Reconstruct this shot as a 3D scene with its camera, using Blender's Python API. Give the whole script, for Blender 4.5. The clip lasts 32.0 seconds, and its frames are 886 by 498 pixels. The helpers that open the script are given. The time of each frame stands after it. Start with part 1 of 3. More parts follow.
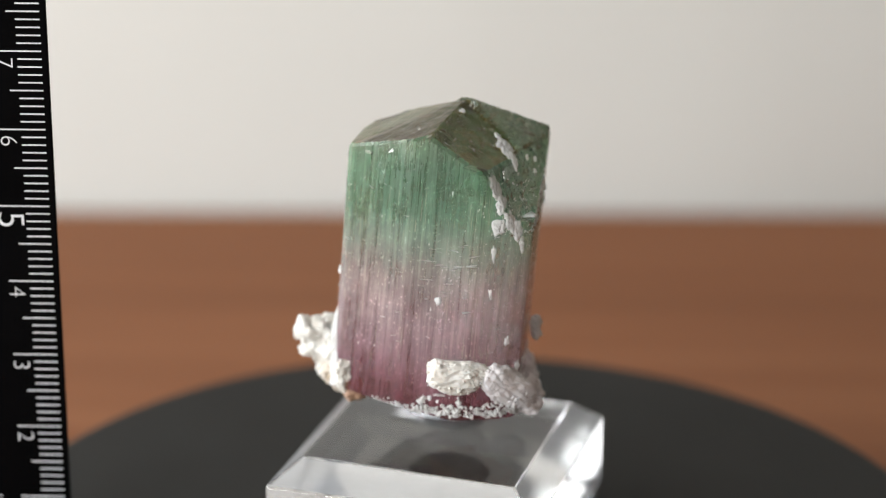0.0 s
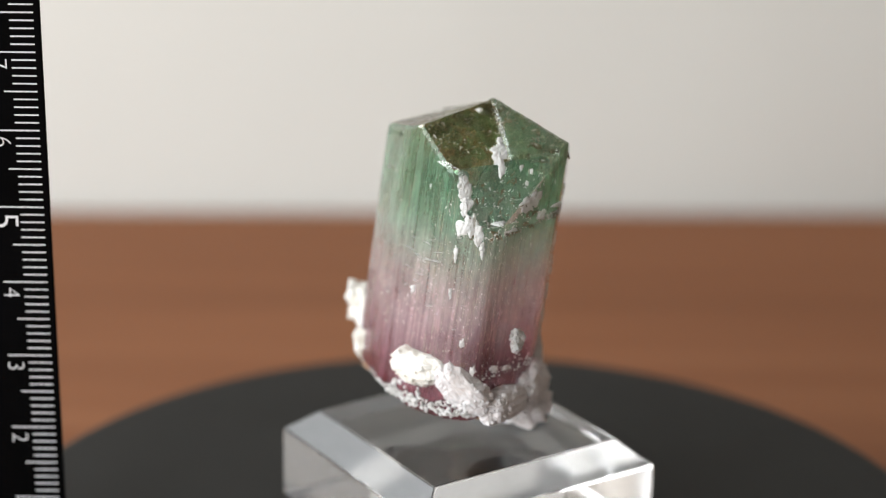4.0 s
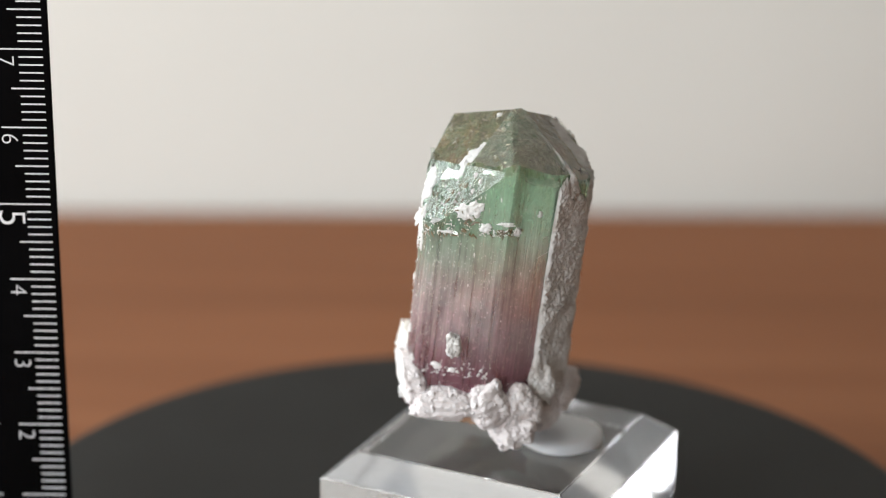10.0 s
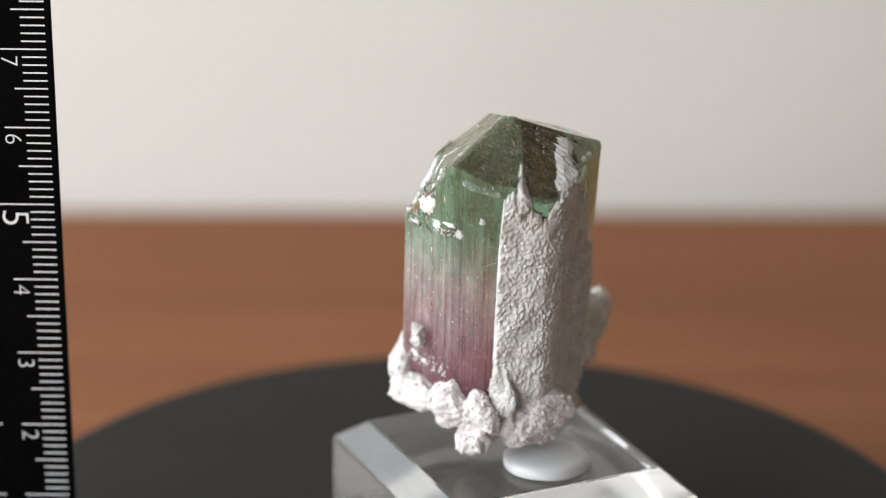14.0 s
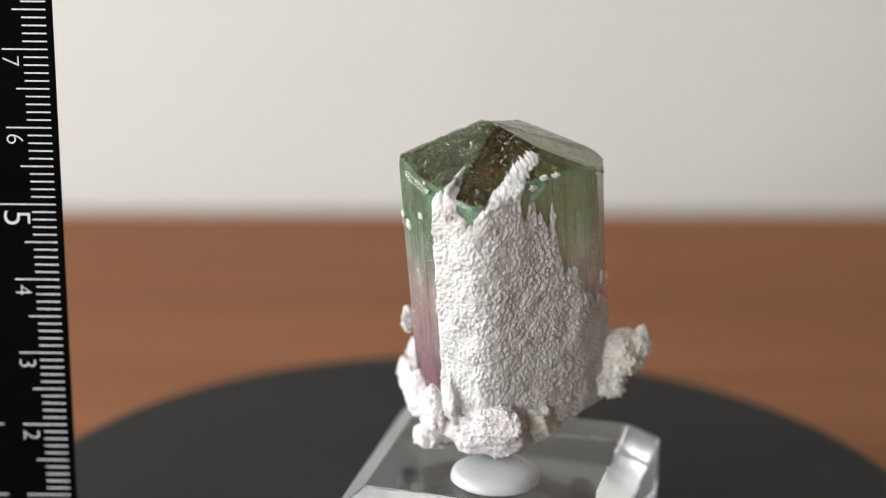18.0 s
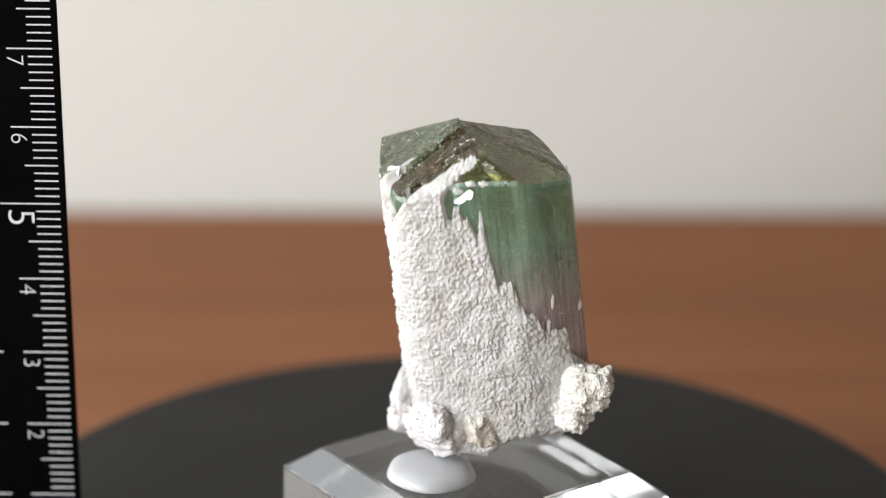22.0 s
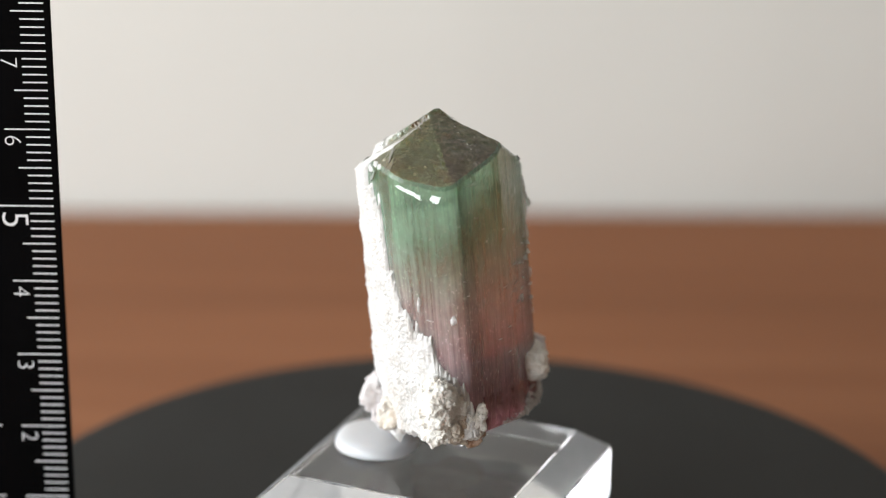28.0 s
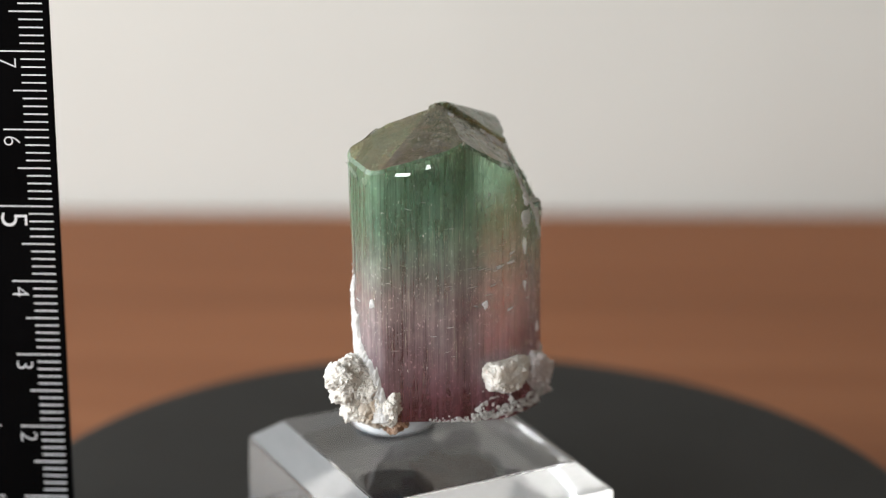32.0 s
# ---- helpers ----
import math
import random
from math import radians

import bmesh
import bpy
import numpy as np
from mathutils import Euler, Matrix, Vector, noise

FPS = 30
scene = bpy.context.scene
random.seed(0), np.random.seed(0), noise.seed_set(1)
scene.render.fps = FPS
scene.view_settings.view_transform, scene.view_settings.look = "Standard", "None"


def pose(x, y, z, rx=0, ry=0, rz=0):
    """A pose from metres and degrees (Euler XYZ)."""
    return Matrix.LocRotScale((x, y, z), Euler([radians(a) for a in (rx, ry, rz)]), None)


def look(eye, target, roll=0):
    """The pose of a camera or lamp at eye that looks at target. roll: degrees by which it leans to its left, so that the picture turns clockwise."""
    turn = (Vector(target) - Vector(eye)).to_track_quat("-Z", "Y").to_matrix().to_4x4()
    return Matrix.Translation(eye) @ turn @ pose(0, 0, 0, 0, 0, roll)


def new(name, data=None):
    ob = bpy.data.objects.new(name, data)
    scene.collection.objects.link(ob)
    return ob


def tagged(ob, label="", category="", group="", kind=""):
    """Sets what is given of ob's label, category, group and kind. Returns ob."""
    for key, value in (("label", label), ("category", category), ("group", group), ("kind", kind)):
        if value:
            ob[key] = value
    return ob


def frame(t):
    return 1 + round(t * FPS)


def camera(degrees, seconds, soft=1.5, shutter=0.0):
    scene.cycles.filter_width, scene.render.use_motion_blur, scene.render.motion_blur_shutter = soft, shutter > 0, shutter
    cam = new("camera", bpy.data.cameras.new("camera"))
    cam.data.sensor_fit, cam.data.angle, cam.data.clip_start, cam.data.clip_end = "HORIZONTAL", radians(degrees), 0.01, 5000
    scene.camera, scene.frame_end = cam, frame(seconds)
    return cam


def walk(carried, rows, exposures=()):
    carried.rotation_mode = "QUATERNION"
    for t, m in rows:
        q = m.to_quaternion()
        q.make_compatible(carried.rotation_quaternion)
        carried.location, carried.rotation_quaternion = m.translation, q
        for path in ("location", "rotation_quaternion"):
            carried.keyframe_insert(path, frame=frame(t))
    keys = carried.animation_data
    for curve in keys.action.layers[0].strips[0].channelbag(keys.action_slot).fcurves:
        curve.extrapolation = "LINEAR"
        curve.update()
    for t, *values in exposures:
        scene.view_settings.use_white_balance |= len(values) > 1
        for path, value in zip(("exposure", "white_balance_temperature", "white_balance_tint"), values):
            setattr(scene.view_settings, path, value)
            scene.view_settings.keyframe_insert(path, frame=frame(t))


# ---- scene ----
import collections
import functools
from mathutils.bvhtree import BVHTree

EYE = Vector((0.0, -0.285, 0.1421))
AIM = EYE + Vector((-0.01258, 0.94148, -0.33683)) * 0.3
cam = camera(21.0, 32.0, soft=1.2)
cam.data.dof.use_dof = True
cam.data.dof.focus_distance = 0.293
cam.data.dof.aperture_fstop = 10.5
walk(cam, [(0, look(EYE, AIM, 0.84)), (32, look(EYE, AIM, 0.84))])

# ---- light ----
SPIN = -9.851          # degrees a second, the turntable seen from above turns clockwise
TABLE = -0.020         # height of the table top; the turntable's top is 0
BACK = 0.196           # the wall behind the table, at x = 0
SKEW = 2.87            # degrees by which that wall stands askew

world = bpy.data.worlds.new("sky")
scene.world = world
world.use_nodes = True
wn = world.node_tree.nodes
sky = wn.new("ShaderNodeTexSky")
sky.sky_type = "NISHITA"
sky.sun_disc = False
sky.sun_elevation = radians(38)
sky.sun_rotation = radians(200)
wn["Background"].inputs[1].default_value = 0.08
world.node_tree.links.new(sky.outputs[0], wn["Background"].inputs[0])

scene.view_settings.exposure = 0.0


def area_lamp(name, m, sx, sy, watts, colour):
    data = bpy.data.lights.new(name, "AREA")
    data.shape, data.size, data.size_y, data.energy, data.color = "RECTANGLE", sx, sy, watts, colour
    ob = new(name, data)
    ob.matrix_world = m
    return ob


# daylight in the window's opening, on the left and a little before the table
area_lamp("window_daylight", pose(-0.45, -0.62, 0.23, 0, -90, 0), 0.43, 1.54, 14.6, (0.955, 0.980, 0.985))


# ---- materials ----
def material(name):
    m = bpy.data.materials.new(name)
    m.use_nodes = True
    return m, m.node_tree.nodes, m.node_tree.links, m.node_tree.nodes["Principled BSDF"]


def ramp(nodes, stops, mode="LINEAR"):
    r = nodes.new("ShaderNodeValToRGB")
    r.color_ramp.interpolation = mode
    e = r.color_ramp.elements
    while len(e) < len(stops):
        e.new(0.5)
    for el, (p, c) in zip(e, stops):
        el.position, el.color = p, (*c, 1) if len(c) == 3 else c
    return r


def noise_node(nodes, links, scale, detail=4.0, rough=0.55, stretch=(1, 1, 1), kind="Object", distort=0.0, turn=None):
    co = nodes.new("ShaderNodeTexCoord")
    mp = nodes.new("ShaderNodeMapping")
    mp.inputs["Scale"].default_value = stretch
    if turn:
        first = nodes.new("ShaderNodeMapping")
        first.inputs["Rotation"].default_value = turn
        links.new(co.outputs[kind], first.inputs["Vector"])
        links.new(first.outputs[0], mp.inputs["Vector"])
    else:
        links.new(co.outputs[kind], mp.inputs["Vector"])
    n = nodes.new("ShaderNodeTexNoise")
    n.inputs["Scale"].default_value, n.inputs["Detail"].default_value = scale, detail
    n.inputs["Roughness"].default_value, n.inputs["Distortion"].default_value = rough, distort
    links.new(mp.outputs[0], n.inputs["Vector"])
    return n


def bump(nodes, links, height, strength, distance, shader, after=None):
    b = nodes.new("ShaderNodeBump")
    b.inputs["Strength"].default_value, b.inputs["Distance"].default_value = strength, distance
    links.new(height, b.inputs["Height"])
    if after:
        links.new(after, b.inputs["Normal"])
    links.new(b.outputs[0], shader.inputs["Normal"])
    return b.outputs[0]


def mottled(name, a, b, scale, rough=0.6, relief=0.3, depth=0.0002, fine=None, metal=0.0, spec=0.5):
    """Two colours in soft patches, with fine grain as relief."""
    m, n, l, s = material(name)
    big = noise_node(n, l, scale, 5)
    r = ramp(n, [(0.3, a), (0.7, b)])
    l.new(big.outputs[0], r.inputs[0])
    l.new(r.outputs[0], s.inputs["Base Color"])
    s.inputs["Roughness"].default_value, s.inputs["Metallic"].default_value = rough, metal
    s.inputs["Specular IOR Level"].default_value = spec
    g = noise_node(n, l, fine or scale * 9, 3)
    bump(n, l, g.outputs[0], relief, depth, s)
    return m


def wood_material():
    m, n, l, s = material("brown_wood")
    grain = noise_node(n, l, 14.0, 6, 0.6, (0.35, 6.0, 1.0), distort=0.4)
    r = ramp(n, [(0.25, (0.196, 0.075, 0.032)), (0.5, (0.248, 0.099, 0.044)), (0.75, (0.300, 0.127, 0.060))])
    l.new(grain.outputs[0], r.inputs[0])
    broad = noise_node(n, l, 3.0, 3, 0.5, (0.5, 2.5, 1.0))
    mix = n.new("ShaderNodeMix")
    mix.data_type, mix.blend_type = "RGBA", "MULTIPLY"
    mix.inputs["Factor"].default_value = 0.6
    r2 = ramp(n, [(0.3, (0.7, 0.66, 0.62)), (0.7, (1.15, 1.12, 1.1))])
    l.new(broad.outputs[0], r2.inputs[0])
    l.new(r.outputs[0], mix.inputs["A"])
    l.new(r2.outputs[0], mix.inputs["B"])
    l.new(mix.outputs["Result"], s.inputs["Base Color"])
    s.inputs["Roughness"].default_value, s.inputs["Specular IOR Level"].default_value = 0.6, 0.15
    bump(n, l, grain.outputs[0], 0.25, 0.0004, s)
    return m


def height_tint(n, l, stops, low, high, wobble=0.0015):
    """Colour by the height along the crystal, with an uneven front."""
    co = n.new("ShaderNodeTexCoord")
    sep = n.new("ShaderNodeSeparateXYZ")
    l.new(co.outputs["Object"], sep.inputs[0])
    nz = noise_node(n, l, 260.0, 3, 0.5, (1, 1, 0.5))
    sc = n.new("ShaderNodeMath")
    sc.operation = "MULTIPLY_ADD"
    sc.inputs[1].default_value = wobble * 2
    l.new(nz.outputs[0], sc.inputs[0])
    l.new(sep.outputs[2], sc.inputs[2])
    mr = n.new("ShaderNodeMapRange")
    mr.inputs["From Min"].default_value, mr.inputs["From Max"].default_value = low + wobble, high + wobble
    l.new(sc.outputs[0], mr.inputs[0])
    r = ramp(n, stops)
    l.new(mr.outputs[0], r.inputs[0])
    return r.outputs[0]


# colours along the crystal, from its foot to its tip: of the light that passes through, and of the cloudy veils in it
PASSING = [(0.0, (0.37, 0.09, 0.13)), (0.14, (0.62, 0.30, 0.36)), (0.32, (0.86, 0.68, 0.71)), (0.48, (0.88, 0.81, 0.77)),
           (0.58, (0.68, 0.80, 0.70)), (0.72, (0.42, 0.68, 0.49)), (0.90, (0.38, 0.60, 0.42)), (1.0, (0.40, 0.55, 0.35))]
CLOUDY = [(0.0, (0.32, 0.08, 0.12)), (0.14, (0.53, 0.28, 0.34)), (0.32, (0.75, 0.59, 0.62)), (0.48, (0.77, 0.70, 0.68)),
          (0.58, (0.58, 0.68, 0.59)), (0.72, (0.31, 0.53, 0.38)), (0.90, (0.28, 0.47, 0.32)), (1.0, (0.30, 0.43, 0.27))]


UPRIGHT = (0.1056, -0.0766, 0.0)     # turns the crystal's leaning axis upright


def crystal_material(name, passing, cloudy, haze, rough, stria=0.5, chipped=0.0, patches=(), blotchy=430.0, flecks=0.3):
    """Tinted crystal with cloudy veils, fine tubes along its axis and bright flecks; patches: more colours in blotches."""
    m, n, l, s = material(name)
    s.inputs["IOR"].default_value, s.inputs["Transmission Weight"].default_value = 1.62, 1.0
    s.inputs["Roughness"].default_value = rough
    d = n.new("ShaderNodeBsdfPrincipled")
    d.inputs["IOR"].default_value, d.inputs["Roughness"].default_value = 1.62, 0.12
    d.inputs["Subsurface Weight"].default_value = 1.0
    d.inputs["Subsurface Radius"].default_value = (1.0, 0.8, 0.8)
    d.inputs["Subsurface Scale"].default_value = 0.0055
    tints = [height_tint(n, l, passing, 0.021, 0.056), height_tint(n, l, cloudy, 0.021, 0.056)]
    if patches:
        blotch = noise_node(n, l, blotchy, 6 if flecks else 1.5, 0.6)
        for i in range(2):
            r = ramp(n, [(p, tuple(c * (1.0 if i == 0 else 0.8) for c in col)) for p, col in patches])
            l.new(blotch.outputs[0], r.inputs[0])
            mix = n.new("ShaderNodeMix")
            mix.data_type = "RGBA"
            mix.inputs["Factor"].default_value = 0.65
            l.new(tints[i], mix.inputs["A"])
            l.new(r.outputs[0], mix.inputs["B"])
            tints[i] = mix.outputs["Result"]
    l.new(tints[0], s.inputs["Base Color"])
    l.new(tints[1], d.inputs["Base Color"])
    cloud = noise_node(n, l, 210.0, 6, 0.65, (1, 1, 0.6), turn=UPRIGHT)
    tubes = noise_node(n, l, 1500.0, 3, 0.8, (1, 1, 0.02), turn=UPRIGHT)
    both = n.new("ShaderNodeMath")
    both.operation = "MULTIPLY"
    l.new(cloud.outputs[0], both.inputs[0])
    l.new(tubes.outputs[0], both.inputs[1])
    veil = n.new("ShaderNodeMapRange")
    veil.inputs["From Min"].default_value, veil.inputs["From Max"].default_value = 0.17, 0.37
    veil.inputs["To Min"].default_value, veil.inputs["To Max"].default_value = haze * 0.5, haze * 1.6
    l.new(both.outputs[0], veil.inputs[0])
    dots = noise_node(n, l, 3400.0, 2, 0.7, (1, 1, 0.6), turn=UPRIGHT)
    fleck = n.new("ShaderNodeMapRange")
    fleck.inputs["From Min"].default_value, fleck.inputs["From Max"].default_value = 0.61, 0.70
    fleck.inputs["To Min"].default_value, fleck.inputs["To Max"].default_value = 0.0, flecks
    l.new(dots.outputs[0], fleck.inputs[0])
    total = n.new("ShaderNodeMath")
    total.operation, total.use_clamp = "ADD", True
    l.new(veil.outputs[0], total.inputs[0])
    l.new(fleck.outputs[0], total.inputs[1])
    mix = n.new("ShaderNodeMixShader")
    l.new(total.outputs[0], mix.inputs[0])
    l.new(s.outputs[0], mix.inputs[1])
    l.new(d.outputs[0], mix.inputs[2])
    l.new(mix.outputs[0], n["Material Output"].inputs[0])
    lines = noise_node(n, l, 1500.0, 5, 0.7, (1, 1, 0.006), turn=UPRIGHT)
    done = bump(n, l, lines.outputs[0], stria, 0.00016, s)
    pits = noise_node(n, l, 900.0, 5, 0.7, (1, 1, 0.6), turn=UPRIGHT)
    done = bump(n, l, pits.outputs[0], 0.14 if stria > 0.1 else 0.03, 0.00010, s, done)
    if chipped:
        chips = n.new("ShaderNodeTexVoronoi")
        chips.inputs["Scale"].default_value = 620.0
        co = n.new("ShaderNodeTexCoord")
        l.new(co.outputs["Object"], chips.inputs["Vector"])
        done = bump(n, l, chips.outputs["Distance"], chipped, 0.00035, s, done)
    l.new(done, d.inputs["Normal"])
    return m


def clear_material(name, colour, ior, rough, relief=0.03):
    m, n, l, s = material(name)
    s.inputs["Base Color"].default_value = (*colour, 1)
    s.inputs["IOR"].default_value, s.inputs["Roughness"].default_value = ior, rough
    s.inputs["Transmission Weight"].default_value = 1.0
    g = noise_node(n, l, 240.0, 3)
    bump(n, l, g.outputs[0], relief, 0.0001, s)
    return m


def frost(m, colour, share):
    """Mixes a share of pale diffuse and translucent scatter into a surface."""
    n, l = m.node_tree.nodes, m.node_tree.links
    d = n.new("ShaderNodeBsdfDiffuse")
    streaks = noise_node(n, l, 160.0, 4, 0.6, (1, 1, 4))
    r = ramp(n, [(0.3, tuple(c * 0.8 for c in colour)), (0.7, colour)])
    l.new(streaks.outputs[0], r.inputs[0])
    l.new(r.outputs[0], d.inputs[0])
    through_light = n.new("ShaderNodeBsdfTranslucent")
    through_light.inputs[0].default_value = (*colour, 1)
    both = n.new("ShaderNodeMixShader")
    both.inputs[0].default_value = 0.5
    l.new(d.outputs[0], both.inputs[1])
    l.new(through_light.outputs[0], both.inputs[2])
    mix = n.new("ShaderNodeMixShader")
    mix.inputs[0].default_value = share
    l.new(n["Principled BSDF"].outputs[0], mix.inputs[1])
    l.new(both.outputs[0], mix.inputs[2])
    l.new(mix.outputs[0], n["Material Output"].inputs[0])


WOOD = wood_material()
WALL = mottled("cream_wall_paint", (0.722, 0.720, 0.682), (0.762, 0.763, 0.726), 5.0, 0.85, 0.15, 0.0006, 220.0)
ROOM = mottled("beige_plaster", (0.53, 0.49, 0.44), (0.58, 0.54, 0.49), 3.0, 0.9, 0.2, 0.001, 90.0)
FLOOR = mottled("dark_floorboards", (0.12, 0.075, 0.045), (0.17, 0.11, 0.07), 4.0, 0.5, 0.2, 0.001, 60.0)
PLATTER = mottled("dark_grey_rubber", (0.0188, 0.0183, 0.0170), (0.0232, 0.0228, 0.0215), 60.0, 0.62, 0.25, 0.0001, 1800.0, spec=0.12)
HOUSING = mottled("black_plastic", (0.012, 0.012, 0.012), (0.018, 0.018, 0.018), 40.0, 0.45, 0.1, 0.0001, 900.0)
RULER = mottled("black_ruler_plastic", (0.0012, 0.0012, 0.0013), (0.0022, 0.0022, 0.0025), 120.0, 0.55, 0.08, 0.00005, 2000.0, spec=0.02)
INK = mottled("white_ruler_ink", (0.62, 0.63, 0.66), (0.80, 0.81, 0.83), 1800.0, 0.6, 0.05, 0.00003, 3000.0)
ACRYLIC = clear_material("clear_acrylic", (0.985, 0.985, 0.99), 1.49, 0.02)
SIDE = clear_material("polished_acrylic_side", (0.985, 0.985, 0.99), 1.49, 0.03)
BEVEL_WHITE = clear_material("satin_acrylic_bevel", (0.985, 0.985, 0.99), 1.49, 0.20)
# bluish-white window light on the block is put into these two colours
frost(BEVEL_WHITE, (0.92, 0.95, 1.0), 0.28)
frost(SIDE, (0.92, 0.95, 1.0), 0.08)
CRYSTAL = crystal_material("bicolour_tourmaline", PASSING, CLOUDY, 0.25, 0.012, 0.5, flecks=0.34)
# amber facets; the dark interior seen through them is put into the colour
AMBER = crystal_material("dark_amber_termination", [(0.0, (0.16, 0.105, 0.03)), (1.0, (0.20, 0.13, 0.04))], [(0.0, (0.14, 0.095, 0.04)), (1.0, (0.18, 0.12, 0.05))],
                         0.13, 0.015, 0.0, 0.09, [(0.32, (0.05, 0.03, 0.01)), (0.46, (0.16, 0.11, 0.03)), (0.56, (0.20, 0.19, 0.06)), (0.68, (0.36, 0.17, 0.05))], 230.0, 0.25)
ARCH = crystal_material("grey_green_termination", [(0.0, (0.46, 0.58, 0.40)), (1.0, (0.48, 0.54, 0.34))], [(0.0, (0.36, 0.46, 0.33)), (1.0, (0.38, 0.42, 0.28))], 0.12, 0.012, 0.05, 0.09, [(0.32, (0.12, 0.12, 0.05)), (0.45, (0.40, 0.46, 0.26)), (0.55, (0.50, 0.66, 0.46)), (0.66, (0.72, 0.66, 0.44))], 260.0, 0.35)
OLIVE = [(0.0, (0.24, 0.22, 0.075)), (1.0, (0.30, 0.27, 0.095))]
BLOTCHES = [(0.32, (0.035, 0.028, 0.01)), (0.44, (0.22, 0.20, 0.05)), (0.51, (0.34, 0.46, 0.17)), (0.58, (0.56, 0.36, 0.11)), (0.68, (0.80, 0.66, 0.40))]
TIPS = crystal_material("olive_tourmaline_termination", OLIVE, [(0.0, (0.20, 0.18, 0.07)), (1.0, (0.24, 0.21, 0.08))], 0.17, 0.015, 0.02, 0.10, BLOTCHES, 330.0, 0.35)
CLEAR_TIP = crystal_material("clear_olive_termination", [(0.0, (0.36, 0.36, 0.13)), (1.0, (0.42, 0.36, 0.12))], [(0.0, (0.26, 0.26, 0.10)), (1.0, (0.32, 0.26, 0.10))],
                             0.17, 0.015, 0.0, 0.08, [(0.32, (0.10, 0.07, 0.02)), (0.44, (0.34, 0.30, 0.09)), (0.54, (0.34, 0.46, 0.18)), (0.66, (0.62, 0.34, 0.10))], 190.0, 0.28)
RECESS = crystal_material("broken_tourmaline_face", PASSING, CLOUDY, 0.16, 0.03, 0.5)
GLINT = mottled("bright_inner_fracture", (0.62, 0.60, 0.45), (0.80, 0.80, 0.70), 900.0, 0.18, 0.1, 0.00005, 3000.0, 0.55)
# high index, so that the added glint plates mirror the window strongly
GLINT_FACET = clear_material("pearly_cleavage", (0.80, 0.88, 0.82), 2.3, 0.09, 0.12)
BROWN_SPECK = mottled("brown_inclusion", (0.05, 0.03, 0.012), (0.17, 0.11, 0.04), 700.0, 0.3, 0.1, 0.00005, 3000.0)


def mineral_material(name, a, b, c, sub=0.15, rough=0.65, scale=420.0, relief=0.5, stain=0.0):
    m, n, l, s = material(name)
    big = noise_node(n, l, scale, 6, 0.62)
    r = ramp(n, [(0.28, a), (0.5, b), (0.72, c)])
    l.new(big.outputs[0], r.inputs[0])
    spots = noise_node(n, l, 190.0, 5, 0.6)
    fade = ramp(n, [(0.55, (0, 0, 0)), (0.72, (stain, stain, stain))])
    l.new(spots.outputs[0], fade.inputs[0])
    mix = n.new("ShaderNodeMix")
    mix.data_type = "RGBA"
    mix.inputs["B"].default_value = (0.36, 0.25, 0.15, 1)
    l.new(fade.outputs[0], mix.inputs["Factor"])
    l.new(r.outputs[0], mix.inputs["A"])
    l.new(mix.outputs["Result"], s.inputs["Base Color"])
    s.inputs["Roughness"].default_value = rough
    s.inputs["Subsurface Weight"].default_value = sub
    s.inputs["Subsurface Radius"].default_value = (0.0012, 0.001, 0.0009)
    s.inputs["Subsurface Scale"].default_value = 1.0
    g = noise_node(n, l, scale * 5, 5, 0.7)
    bump(n, l, g.outputs[0], relief, 0.00015, s)
    return m


CRUST = mineral_material("white_mica_crust", (0.46, 0.44, 0.415), (0.58, 0.57, 0.555), (0.68, 0.68, 0.68), 0.1, 0.6, relief=0.9, stain=0.28)
LILAC = mineral_material("pale_lilac_mica", (0.55, 0.51, 0.51), (0.68, 0.64, 0.64), (0.77, 0.75, 0.75), 0.15, 0.55, relief=0.9, stain=0.25)
CREAM = mineral_material("cream_feldspar", (0.66, 0.61, 0.53), (0.80, 0.77, 0.71), (0.86, 0.85, 0.82), 0.2, 0.5, relief=0.9)
FLAKE = mineral_material("white_mica_flake", (0.70, 0.68, 0.66), (0.80, 0.79, 0.78), (0.86, 0.86, 0.86), 0.1, 0.4, relief=0.7)
frost(FLAKE, (0.88, 0.88, 0.87), 0.6)
# this brown holds the shade and warm table bounce under the matrix
BROWN_MICA = mineral_material("rust_stained_mica", (0.24, 0.115, 0.06), (0.40, 0.24, 0.15), (0.55, 0.43, 0.35), 0.1, 0.6)
TAN = mineral_material("tan_stained_mica", (0.42, 0.32, 0.22), (0.62, 0.57, 0.50), (0.70, 0.68, 0.65), 0.15, 0.5, 260.0)
PUTTY = mineral_material("translucent_white_putty", (0.66, 0.67, 0.69), (0.71, 0.72, 0.74), (0.76, 0.77, 0.79), 0.6, 0.3, 90.0, 0.05)
PUTTY.node_tree.nodes["Principled BSDF"].inputs["Transmission Weight"].default_value = 0.35


# ---- building ----
def part(name, bm, mat, parent=None, label="", smooth=False, kind=""):
    """Links a bmesh as one mesh object, under a thing or under a part."""
    me = bpy.data.meshes.new(name)
    bm.to_mesh(me)
    bm.free()
    for m in (mat if isinstance(mat, (list, tuple)) else [mat]):
        me.materials.append(m)
    if smooth:
        for p in me.polygons:
            p.use_smooth = True
    ob = new(name, me)
    if parent:
        ob.parent = parent
    return tagged(ob, label, kind=kind)


